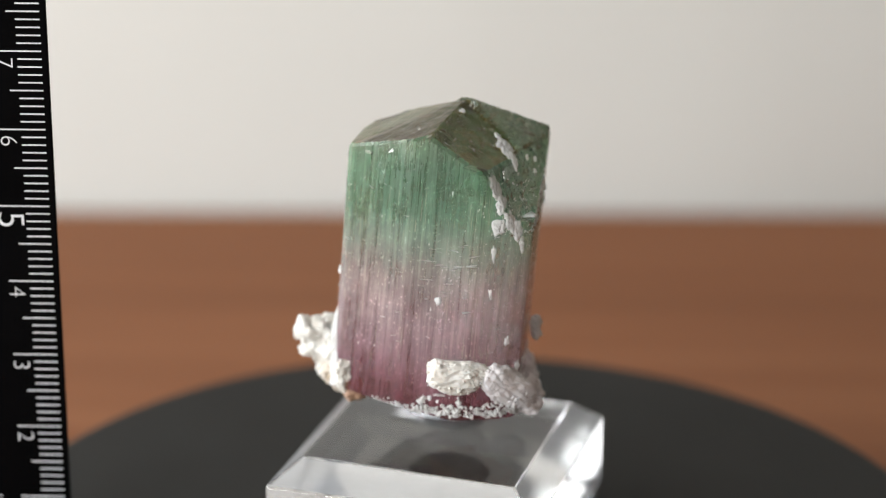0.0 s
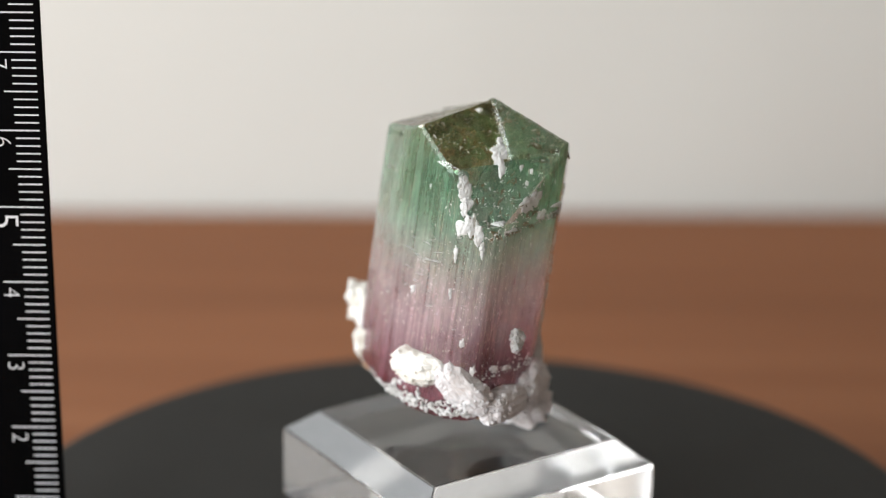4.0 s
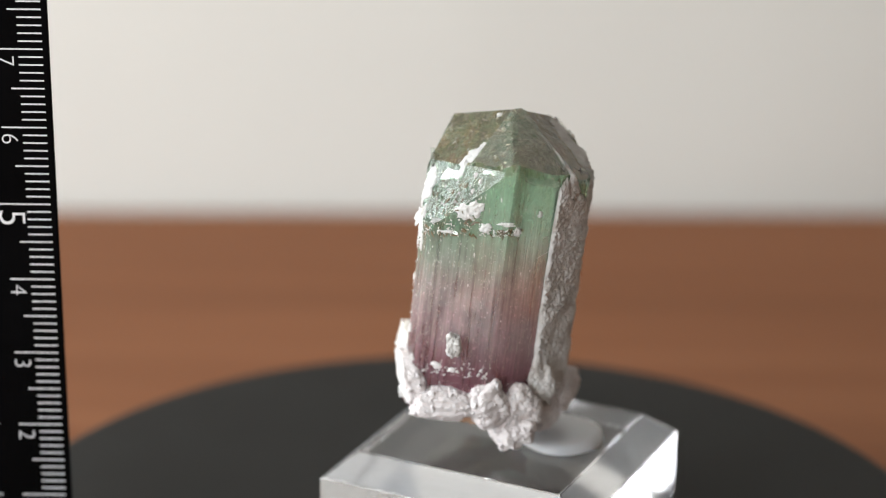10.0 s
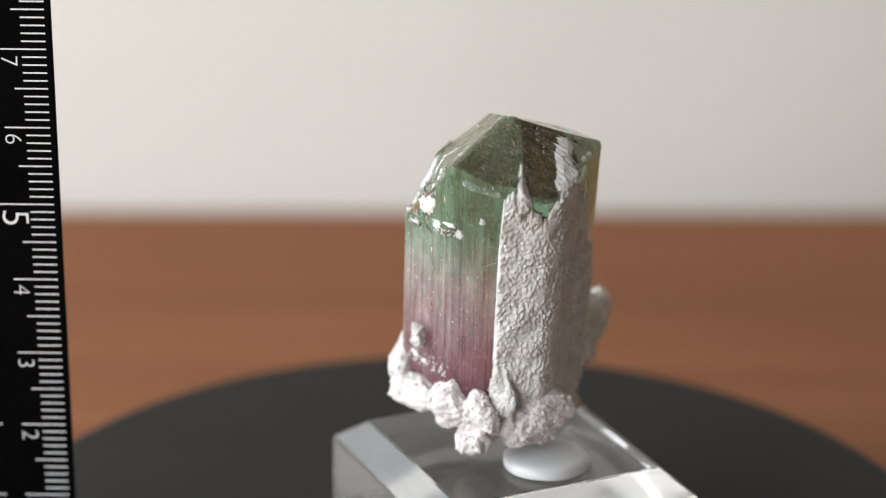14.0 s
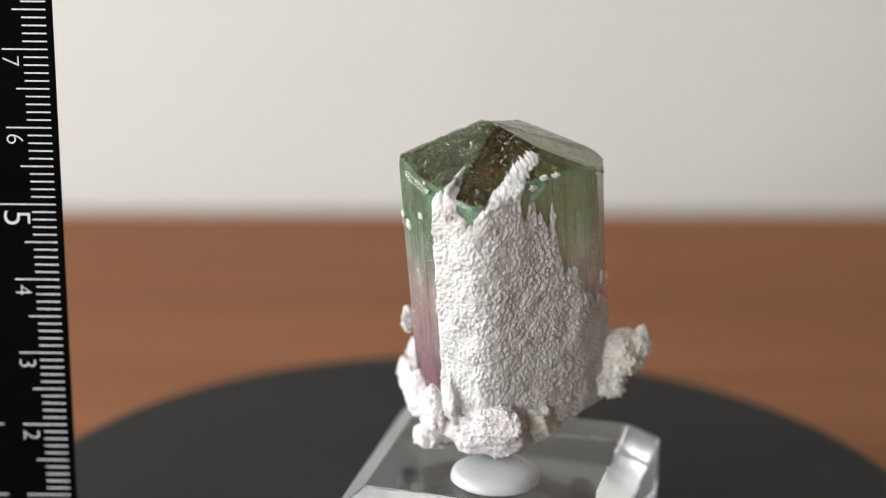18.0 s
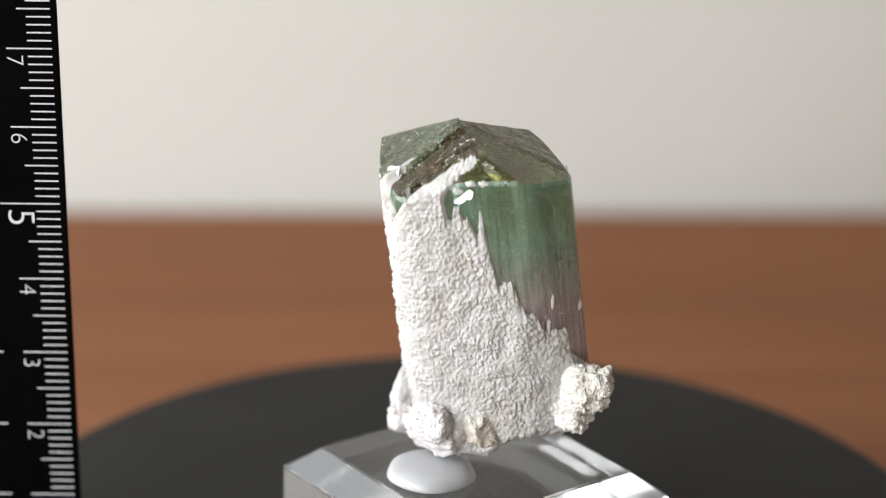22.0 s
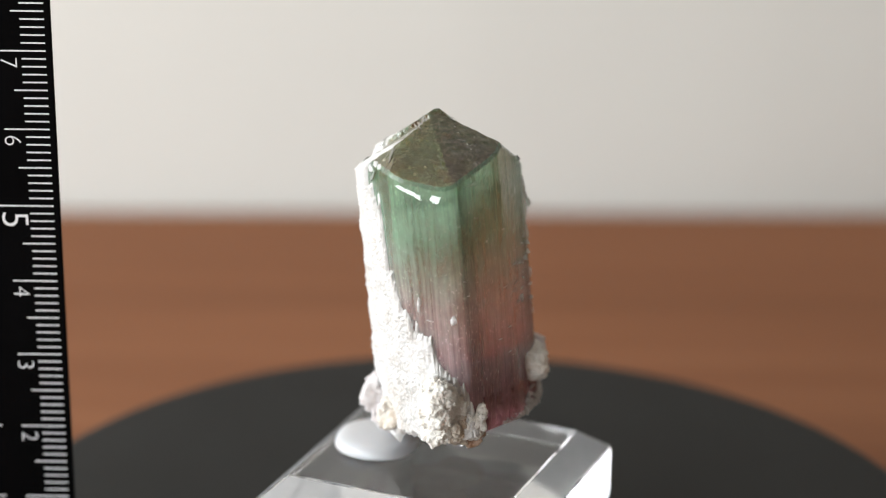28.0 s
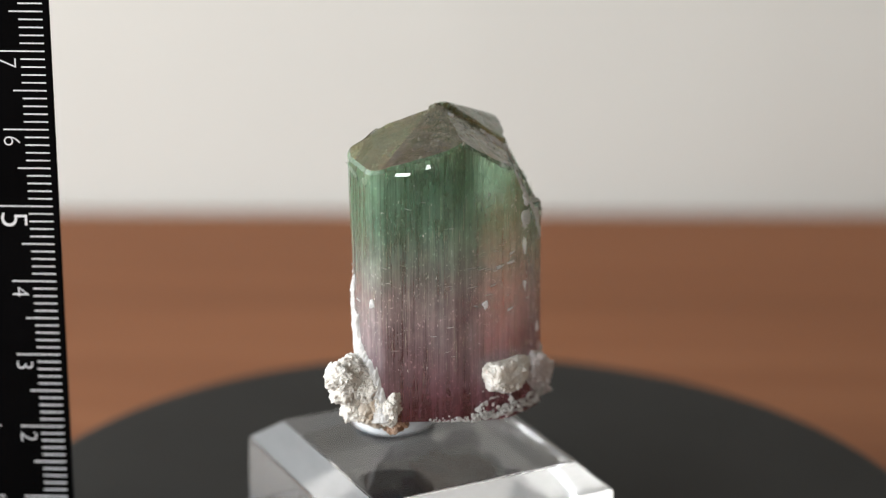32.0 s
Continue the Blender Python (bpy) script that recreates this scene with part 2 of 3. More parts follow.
def box(bm, x0, x1, y0, y1, z0, z1, bevel=0.0, segments=2):
    made = bmesh.ops.create_cube(bm, size=1.0)["verts"]
    for v in made:
        v.co = Vector(((x0 + x1) / 2 + v.co.x * (x1 - x0), (y0 + y1) / 2 + v.co.y * (y1 - y0), (z0 + z1) / 2 + v.co.z * (z1 - z0)))
    if bevel:
        es = {e for v in made for e in v.link_edges}
        bmesh.ops.bevel(bm, geom=list(es), offset=bevel, segments=segments, profile=0.5, affect="EDGES")


def boxed(name, dims, mat, parent=None, label="", bevel=0.0, kind=""):
    bm = bmesh.new()
    box(bm, *dims, bevel=bevel)
    return part(name, bm, mat, parent, label, kind=kind)


SEED = {}


def grain(level=1):
    """Corners and triangles of a small ball."""
    if level not in SEED:
        bm = bmesh.new()
        bmesh.ops.create_icosphere(bm, subdivisions=level, radius=1.0)
        SEED[level] = ([v.co.copy() for v in bm.verts], [[v.index for v in f.verts] for f in bm.faces])
        bm.free()
    return SEED[level]


def heap(name, bits, mat, parent, label, level=1):
    """Joins many small grains, each a list of its corners, into one mesh."""
    faces = grain(level)[1]
    size = len(grain(level)[0])
    me = bpy.data.meshes.new(name)
    me.from_pydata([v for b in bits for v in b], [], [[i + k * size for i in f] for k in range(len(bits)) for f in faces])
    me.materials.append(mat)
    ob = new(name, me)
    ob.parent = parent
    return tagged(ob, label, kind="stuff")


def lathe(bm, profile, steps=128):
    """A turned body from a profile of (radius, height)."""
    rings = [[bm.verts.new((r * math.cos(2 * math.pi * i / steps), r * math.sin(2 * math.pi * i / steps), z)) for i in range(steps)] for r, z in profile]
    for a, b in zip(rings, rings[1:]):
        for i in range(steps):
            bm.faces.new((a[i], a[(i + 1) % steps], b[(i + 1) % steps], b[i]))
    bm.faces.new(rings[0][::-1])
    bm.faces.new(rings[-1])


# ---- room ----
def room():
    x0, x1, y0, y1, z0, z1 = -0.42, 1.25, -1.9, BACK, -0.75, 1.75
    w = 0.12
    tagged(boxed("floor", (x0 - w, x1 + w, y0 - w, y1 + w, z0 - w, z0), FLOOR), "dark brown wooden floorboards of the room", "floor", kind="structure")
    tagged(boxed("ceiling", (x0 - w, x1 + w, y0 - w, y1 + w, z1, z1 + w), ROOM), "plain beige plaster ceiling", "ceiling", kind="structure")
    back = tagged(boxed("wall_back", (x0 - w, x1 + w, 0, w, z0, z1), WALL), "plain cream painted wall behind the table", "wall", kind="structure")
    back.matrix_world = pose(0, BACK, 0, 0, 0, SKEW)
    tagged(boxed("wall_right", (x1, x1 + w, y0, y1 + 0.12, z0, z1), ROOM), "plain beige plaster wall", "wall", kind="structure")
    tagged(boxed("wall_front", (x0 - w, x1 + w, y0 - w, y0, z0, z1), ROOM), "plain beige plaster wall", "wall", kind="structure")
    # the left wall, with the window's opening
    a, b, lo, hi = -1.42, 0.16, 0.0, 0.46
    bm = bmesh.new()
    box(bm, x0 - w, x0, y0, y1, z0, lo)
    box(bm, x0 - w, x0, y0, y1, hi, z1)
    box(bm, x0 - w, x0, y0, a, lo, hi)
    box(bm, x0 - w, x0, b, y1, lo, hi)
    tagged(part("wall_left", bm, ROOM), "beige plaster wall with a large window opening", "wall", kind="structure")
    sill = tagged(new("window_1"), "white framed window that lets daylight in", "window", kind="structure")
    boxed("window_sill", (x0 - w, x0 + 0.02, a, b, lo, lo + 0.02), ROOM, sill, bevel=0.004)
    for p, q in ((a, a + 0.04), (b - 0.04, b)):
        boxed("window_frame", (x0 - 0.09, x0 - 0.05, p, q, lo + 0.022, hi), ROOM, sill, bevel=0.003)
    boxed("window_frame", (x0 - 0.09, x0 - 0.05, a + 0.042, b - 0.042, hi - 0.04, hi), ROOM, sill, bevel=0.003)


def table():
    t = tagged(new("table"), "brown wooden table with a straight horizontal grain", "table")
    bm = bmesh.new()
    box(bm, -0.40, 0.95, -0.60, BACK - 0.002, TABLE - 0.03, TABLE, bevel=0.003)
    for v in bm.verts:
        if v.co.y > 0:
            v.co.y += v.co.x * math.tan(radians(SKEW))
    part("tabletop", bm, WOOD, t)
    for x in (-0.36, 0.90):
        for y in (-0.55, BACK - 0.06):
            boxed("leg", (x - 0.025, x + 0.025, y - 0.025, y + 0.025, -0.75, TABLE - 0.031), WOOD, t, bevel=0.003)


def turntable():
    t = tagged(new("turntable"), "round dark grey display turntable on the wooden table", "turntable")
    bm = bmesh.new()
    lathe(bm, [(0.0600, -0.0075), (0.0632, -0.0070), (0.0640, -0.0060), (0.0640, -0.0012), (0.0637, -0.0004), (0.0628, 0.0)])
    part("platter", bm, PLATTER, t, "matt dark grey round platter")
    bm = bmesh.new()
    lathe(bm, [(0.057, TABLE), (0.059, TABLE + 0.001), (0.059, -0.009), (0.057, -0.0076)])
    part("housing", bm, HOUSING, t, "black plastic base")
    return t


# ---- the acrylic stand ----
STAND = (-0.00384, 0.00391, -16.3)


def stand():
    """A square block with a wide bevel round its top."""
    bm = bmesh.new()
    low, wide, edge, top, narrow = 0.0004, 0.0178, 0.0104, 0.0136, 0.0141
    rows = [(wide - 0.0004, low), (wide, low + 0.0004), (wide, edge), (narrow, top)]
    rings = []
    for h, z in rows:
        rings.append([bm.verts.new((sx * h, sy * h, z)) for sx, sy in ((-1, -1), (1, -1), (1, 1), (-1, 1))])
    for a, b in zip(rings, rings[1:]):
        for i in range(4):
            bm.faces.new((a[i], a[(i + 1) % 4], b[(i + 1) % 4], b[i]))
    bm.faces.new(rings[0][::-1])
    bm.faces.new(rings[-1])
    bm.normal_update()
    for f in bm.faces:
        f.material_index = 1 if 0.5 < f.normal.z < 0.95 else 2 if abs(f.normal.z) < 0.3 else 0
    bmesh.ops.bevel(bm, geom=[e for e in bm.edges if e.calc_length() > 0.002], offset=0.00022, segments=2, profile=0.5, affect="EDGES")
    bm.transform(pose(STAND[0], STAND[1], 0, 0, 0, STAND[2]))
    root = tagged(new("acrylic_stand"), "clear acrylic display stand with sloping top edges", "display stand")
    part("block", bm, [ACRYLIC, BEVEL_WHITE, SIDE], root)
    return root


# ---- the crystal ----
# prism faces: the way each one looks (degrees), its distance from the axis (mm) at a height of 40 mm and how it flares upward
PRISM = [(-178, 12.75, 0.02), (-159, 12.9, 0.01), (-146, 12.7, 0.0), (-133, 11.7, 0.0), (-121, 9.9, 0.01), (-102, 9.45, 0.0), (-83, 10.9, 0.0),
         (-62, 12.9, 0.0), (-43, 14.5, 0.0), (-8, 12.2, 0.0), (14, 12.35, 0.02), (32, 11.35, 0.01), (52, 10.6, 0.0), (73, 10.6, 0.0), (97, 9.5, 0.0),
         (116, 8.0, 0.01), (137, 9.8, 0.045), (165, 11.8, 0.0)]
AXIS = Vector((-4.0, 3.5, 0.0))     # the axis at a height of 40 mm
LEAN = Vector((0.077, 0.106))
APEX = Vector((-1.5, 4.6, 58.5))
TERMINATION = [(-30.6, -10.9, 94.6), (-34.9, 2.3, 93.7), (39.65, -42.7, 82.4), (21.7, 55.0, 80.5), (9.5, 61.4, 78.2)]
CHAMFER = Vector((-0.2076, 0.637, 0.7424)), 48.609     # a small sloping face on one corner: its normal and distance
MM = 0.001


def axis_at(z):
    return AXIS.x + (z - 40) * LEAN.x, AXIS.y + (z - 40) * LEAN.y


def bearing(q):
    """The direction of a place (mm) from the axis, in degrees."""
    cx, cy = axis_at(q.z)
    return math.degrees(math.atan2(q.y - cy, q.x - cx))


def radius(phi, z=40.0):
    """The prism's reach from its axis, in mm, in the direction phi (degrees)."""
    return min((d + (z - 40) * k) / math.cos(radians(phi - a)) for a, d, k in PRISM if math.cos(radians(phi - a)) > 0.2)


@functools.lru_cache(None)
def rim(phi):
    """The height at which the prism meets the termination."""
    z = 52.0
    for _ in range(6):
        cx, cy = axis_at(z)
        r = radius(phi, z)
        x, y = cx + r * math.cos(radians(phi)), cy + r * math.sin(radians(phi))
        z = min(APEX.z - (a * (x - APEX.x) + b * (y - APEX.y)) / c for a, b, c in TERMINATION)
        n, far = CHAMFER
        z = min(z, (far - n.x * x - n.y * y) / n.z)
    return z


def surface(phi, z, out=0.0):
    cx, cy = axis_at(z)
    r = radius(phi, z) + out
    return Vector((cx + r * math.cos(radians(phi)), cy + r * math.sin(radians(phi)), z)) * MM


TREE = []


def skin(phi, z, out=0.0):
    """The place on the finished crystal in the direction phi at height z, pushed out by some mm."""
    cx, cy = axis_at(z)
    way = Vector((math.cos(radians(phi)), math.sin(radians(phi)), 0))
    hit = TREE[0].ray_cast(Vector((cx, cy, z)) * MM + way * 0.04, -way, 0.04)[0]
    return (hit if hit else surface(phi, z)) + way * out * MM


def cut(bm, co, no, slot=0):
    made = bmesh.ops.bisect_plane(bm, geom=bm.verts[:] + bm.edges[:] + bm.faces[:], plane_co=co, plane_no=no, clear_outer=True, dist=1e-7)
    edges = [g for g in made["geom_cut"] if isinstance(g, bmesh.types.BMEdge)]
    if len(edges) > 2:
        for f in bmesh.ops.contextual_create(bm, geom=edges)["faces"]:
            f.material_index = slot


def crystal(root):
    bm = bmesh.new()
    box(bm, -0.03, 0.03, -0.03, 0.03, 0.0205, 0.07)
    rnd = random.Random(4)
    faces = list(PRISM)
    order = sorted(PRISM)
    for (a, d, k), (b, e, q) in zip(order, order[1:] + [(order[0][0] + 360, order[0][1], order[0][2])]):
        for share in (0.33, 0.67):
            mid = a + (b - a) * share
            reach = max(radius(mid + i) * math.cos(radians(i)) for i in range(-60, 61))
            faces.append((mid, reach - rnd.uniform(0.03, 0.12), (k + q) / 2))
    for a, d, k in faces:
        n = Vector((math.cos(radians(a)), math.sin(radians(a)), 0))
        n.z = -(LEAN.x * n.x + LEAN.y * n.y + k)
        p = Vector((AXIS.x, AXIS.y, 40.0)) + Vector((n.x, n.y, 0)) * d
        cut(bm, p * MM, n.normalized())
    for n in TERMINATION:
        cut(bm, APEX * MM, Vector(n).normalized(), 1)
    cut(bm, CHAMFER[0] * CHAMFER[1] * MM, CHAMFER[0], 1)
    cut(bm, Vector((-9, -7.5, 21.6)) * MM, Vector((-0.25, -0.30, -1)).normalized())
    bmesh.ops.recalc_face_normals(bm, faces=bm.faces[:])
    lip = [e for e in bm.edges if len({f.material_index for f in e.link_faces}) == 2]
    bmesh.ops.bevel(bm, geom=lip, offset=0.00034, segments=1, profile=0.5, affect="EDGES")
    body = part("crystal", bm, [CRYSTAL, TIPS], root, "striated prism, green above and pink below, with an olive tip")
    body.data.materials.append(RECESS)
    body.data.materials.append(CLEAR_TIP)
    body.data.materials.append(AMBER)
    body.data.materials.append(ARCH)
    # above a ledge one side is broken back to a steep face
    bm = bmesh.new()
    box(bm, 0.0, 0.010, -0.0047, 0.011, 0.0, 0.016)
    for v in bm.verts:
        if v.co.x < 0.001:
            v.co.x -= v.co.z * 0.50
        v.co.z += v.co.y * 0.10
    for f in bm.faces:
        f.material_index = 2
    cx, cy = axis_at(46.0)
    bm.transform(Matrix.Translation(Vector((cx + 12.75 * math.cos(radians(-38)), cy + 12.75 * math.sin(radians(-38)), 46.0)) * MM) @ pose(0, 0, 0, 0, 0, -38))
    cutters = [part("cutter", bm, [CRYSTAL, TIPS, RECESS, CLEAR_TIP, AMBER, ARCH])]
    mod = body.modifiers.new("ledge", "BOOLEAN")
    mod.operation, mod.solver, mod.object = "DIFFERENCE", "EXACT", cutters[0]
    bpy.context.view_layer.update()
    done = bpy.data.meshes.new_from_object(body.evaluated_get(bpy.context.evaluated_depsgraph_get()))
    body.modifiers.clear()
    body.data = done
    bm = bmesh.new()
    bm.from_mesh(done)
    bmesh.ops.triangulate(bm, faces=[f for f in bm.faces if f.material_index])
    for _ in range(6):
        long = {e for f in bm.faces if f.material_index for e in f.edges if e.calc_length() > 0.0006}
        if long:
            bmesh.ops.subdivide_edges(bm, edges=list(long), cuts=1)
            bmesh.ops.triangulate(bm, faces=[f for f in bm.faces if f.material_index and len(f.verts) > 3])
    bm.normal_update()
    shift = {}
    for v in bm.verts:
        own = [f for f in v.link_faces if f.material_index]
        if not own:
            continue
        n = own[0].normal
        q = v.co / MM
        smooth = n.x < -0.15 and not -162 < bearing(q) < 0
        near = noise.voronoi(q * 0.55 + noise.noise_vector(q * 0.7) * 0.4)[0]
        deep = (min(near[0], 0.6) - 0.45) * (0.09 if smooth else 0.20) + noise.noise(q * 1.6) * (0.02 if smooth else 0.04)
        if own[0].material_index == 2:
            deep = 0.35 * noise.noise(Vector((q.x * 0.7, q.y * 0.7, q.z * 0.2))) + 0.08 * noise.noise(Vector((q.x * 2.2, q.y * 2.2, q.z * 0.5)))
        if len(own) < len(v.link_faces):
            deep *= 0.35
        if own[0].material_index == 1:
            # one bay of the termination stands proud of its neighbours
            deep += 0.55 * min(1.0, max(0.0, (52 - bearing(q)) / 2.5)) * min(1.0, max(0.0, (bearing(q) + 30) / 4))
        shift[v] = n * deep * MM
    for v, d in shift.items():
        v.co += d
    for f in bm.faces:
        if f.material_index == 1 and f.normal.x < -0.15:
            f.material_index = 4 if -162 < bearing(f.calc_center_median() / MM) < 0 else 3
        elif f.material_index == 1 and -29 < bearing(f.calc_center_median() / MM) < 52:
            f.material_index = 5
        elif f.material_index == 1 and f.normal.y > 0.45 and f.normal.x < 0.16:
            f.material_index = 4
    bm.to_mesh(done)
    TREE.append(BVHTree.FromBMesh(bm))
    bm.free()
    for ob in cutters:
        bpy.data.objects.remove(ob)
    return body


CRUST_TOP = [(34, 18), (36, 44), (38, 50.5), (43, 51.9), (47, 51.2), (50, 48.6), (53, 48.8), (56, 50.0), (60, 49.2), (64, 48.6), (67, 48.4), (72, 48.6),
             (76, 49.6), (80, 55), (98, 55), (102, 52.0), (105, 48.6), (108, 48.8), (112, 50.6), (114, 50.4), (117, 49.6), (122, 48.6), (128, 46.4),
             (131, 48.2), (134, 49.2), (137, 44.5), (141, 40.0), (145, 41.3), (150, 40.8), (156, 37.2), (163, 36.9), (168, 34.4), (179, 34.5),
             (182, 31.0), (195, 28.8), (202, 24.0), (206, 18)]


HORN = (68, 76, 80, 90, 100, 110, 117, 126, 137), (48.8, 50.8, 52.0, 53.2, 54.2, 54.8, 55.2, 55.6, 55.9), (40.0, 43.0, 45.0, 46.5, 50.2, 53.0, 53.9, 54.6, 55.3)


def crust_mask(phi, z):
    """How far (mm) a place lies inside the crusted part of the crystal."""
    top = float(np.interp(phi, [p for p, _ in CRUST_TOP], [h for _, h in CRUST_TOP]))
    top += 0.9 * noise.noise((phi * 0.35, z * 0.1, 3.0)) + 0.4 * noise.noise((phi * 1.1, z * 0.4, 8.0))
    edge = rim(phi)
    m = min(top - z, edge + 0.35 - z)
    if 68 < phi < 137:
        # a horn that climbs over the rim and along the termination
        wave = 0.35 * noise.noise((phi * 0.3, z * 0.8, 5.0))
        high, low = (float(np.interp(phi, HORN[0], row)) + wave for row in HORN[1:])
        m = max(m, min(high - z, z - low, (137 - phi) * 0.2))
    if z > 49 and 44 < phi < 56:
        m = max(m, min(0.16 * (0.9 + (54.4 - z) * 1.1 - abs(phi - 49.5 - 0.5 * (53 - z) + noise.noise((z * 1.3, 2.0, 9.0)))), 54.4 - z))
    return min(m, (phi - 35.5 + 1.4 * noise.noise((z * 0.35, 1.0, 2.0))) * 0.35)


CRUST_FOOT = [(33, 22), (42, 20), (60, 17), (115, 17.2), (135, 19.5), (150, 20.2), (175, 20.6), (207, 21.8)]


def crust(root):
    """The rough white sheet that covers the back of the crystal."""
    p0, p1, z0, z1, dp, dz = 33.0, 207.0, 16.5, 57.0, 0.45, 0.125
    cols, rows = int((p1 - p0) / dp) + 1, int((z1 - z0) / dz) + 1
    mask = np.array([[crust_mask(p0 + i * dp, z0 + j * dz) for j in range(rows)] for i in range(cols)])
    gp, gz = np.gradient(mask)
    mask /= np.maximum(1.0, np.hypot(gp / (0.19 * dp), gz / dz))
    grid = {}
    bm = bmesh.new()
    for i in range(cols):
        phi = p0 + i * dp
        foot = float(np.interp(phi, [p for p, _ in CRUST_FOOT], [h for _, h in CRUST_FOOT])) + 0.5 * noise.noise((phi * 0.2, 1.0, 4.0))
        for j in range(rows):
            z = z0 + j * dz
            m = min(float(mask[i, j]), (z - foot) * 0.8)
            if m < -0.28:
                continue
            q = skin(phi, z) / MM
            thick = min(1.0, max(0.0, (m + 0.05) / 0.5)) ** 0.7
            q2 = q + noise.noise_vector(q * 1.1) * 0.35
            near = noise.voronoi(q2 * 2.0 + Vector((7, 1, 3)))[0]
            fine = noise.voronoi(q2 * 4.4 + Vector((1, 8, 3)))[0][0]
            knobs = 0.42 - min(near[0], 0.8) + 0.35 * (0.4 - fine) + 0.18 * noise.noise(q * 6.5)
            patch = 0.55 + 0.45 * min(1.0, max(0.0, 0.5 + 1.6 * noise.noise(q * 0.35 + Vector((2, 5, 1)))))
            lumps = noise.noise(q * 0.5) * 0.30 + knobs * 0.50 * patch
            grid[i, j] = bm.verts.new(skin(phi, z, -0.06 + min(0.0, m) + 0.55 * thick + lumps * thick))
    for i in range(cols - 1):
        for j in range(rows - 1):
            k = [(i, j), (i + 1, j), (i + 1, j + 1), (i, j + 1)]
            if all(c in grid for c in k):
                bm.faces.new([grid[c] for c in k])
    return part("mica_crust", bm, CRUST, root, "rough white mica crust over the back", smooth=True)


def lump(name, root, mat, at, size, turn=(0, 0, 0), seed=0, rough=0.22, fine=0.10, grain=1.0, label="", level=6, plates=0.0, along=None):
    """A knobbly mineral lump; at and size in mm. plates: how far it splits into thin layers."""
    bm = bmesh.new()
    bmesh.ops.create_icosphere(bm, subdivisions=level, radius=1.0)
    off = Vector((seed * 7.3, seed * 3.1, seed * 5.7))
    m = Euler([radians(a) for a in turn]).to_matrix()
    if along:
        m = Vector(along).to_track_quat("X", "Z").to_matrix()
    for v in bm.verts:
        n = v.co.normalized()
        big = noise.noise(n * 1.1 + off) * rough * 2.0 + noise.noise(n * 2.3 + off) * rough * 1.2
        w = Vector([math.copysign(abs(c) ** 0.75, c) for c in n])
        p = Vector((w.x * size[0], w.y * size[1], w.z * size[2])) * (1.0 + big) * 0.92
        q = p + noise.noise_vector(p * 0.8 + off) * 0.5
        chips = 0.8 * (0.42 - min(noise.voronoi(q * 1.15 * grain + off)[0][0], 0.9)) + 0.45 * noise.noise(q * 1.7 * grain + off)
        chips += 0.5 * (0.4 - noise.voronoi(q * 2.9 * grain + off)[0][0]) + 0.55 * noise.noise(q * 6.5 * grain + off)
        layer = plates * 0.16 * math.sin(q.z * 6.5 + 3.0 * noise.noise(q * 0.5 + off))
        p += n * (chips * (0.06 + fine * 2.2) + 0.6 * layer * (1 - abs(n.z)))
        v.co = (m @ p + Vector(at)) * MM
    return part(name, bm, mat, root, label, smooth=True)


def lump_grains(root):
    """Small grains and scales that roughen the lumps, one heap for each mineral."""
    rnd = random.Random(61)
    bits = collections.defaultdict(list)
    for ob in root.children:
        if ob.name.startswith("matrix_lump"):
            me = ob.data
            for _ in range(230):
                v = me.vertices[rnd.randrange(len(me.vertices))]
                bits[me.materials[0].name].append(grit(rnd, v.co - v.normal * 0.04 * MM, abs(rnd.gauss(0, 0.13)) + 0.07))
    for name, made in bits.items():
        heap("grain_dusting", made, bpy.data.materials[name], root, "small mica scales on the matrix")


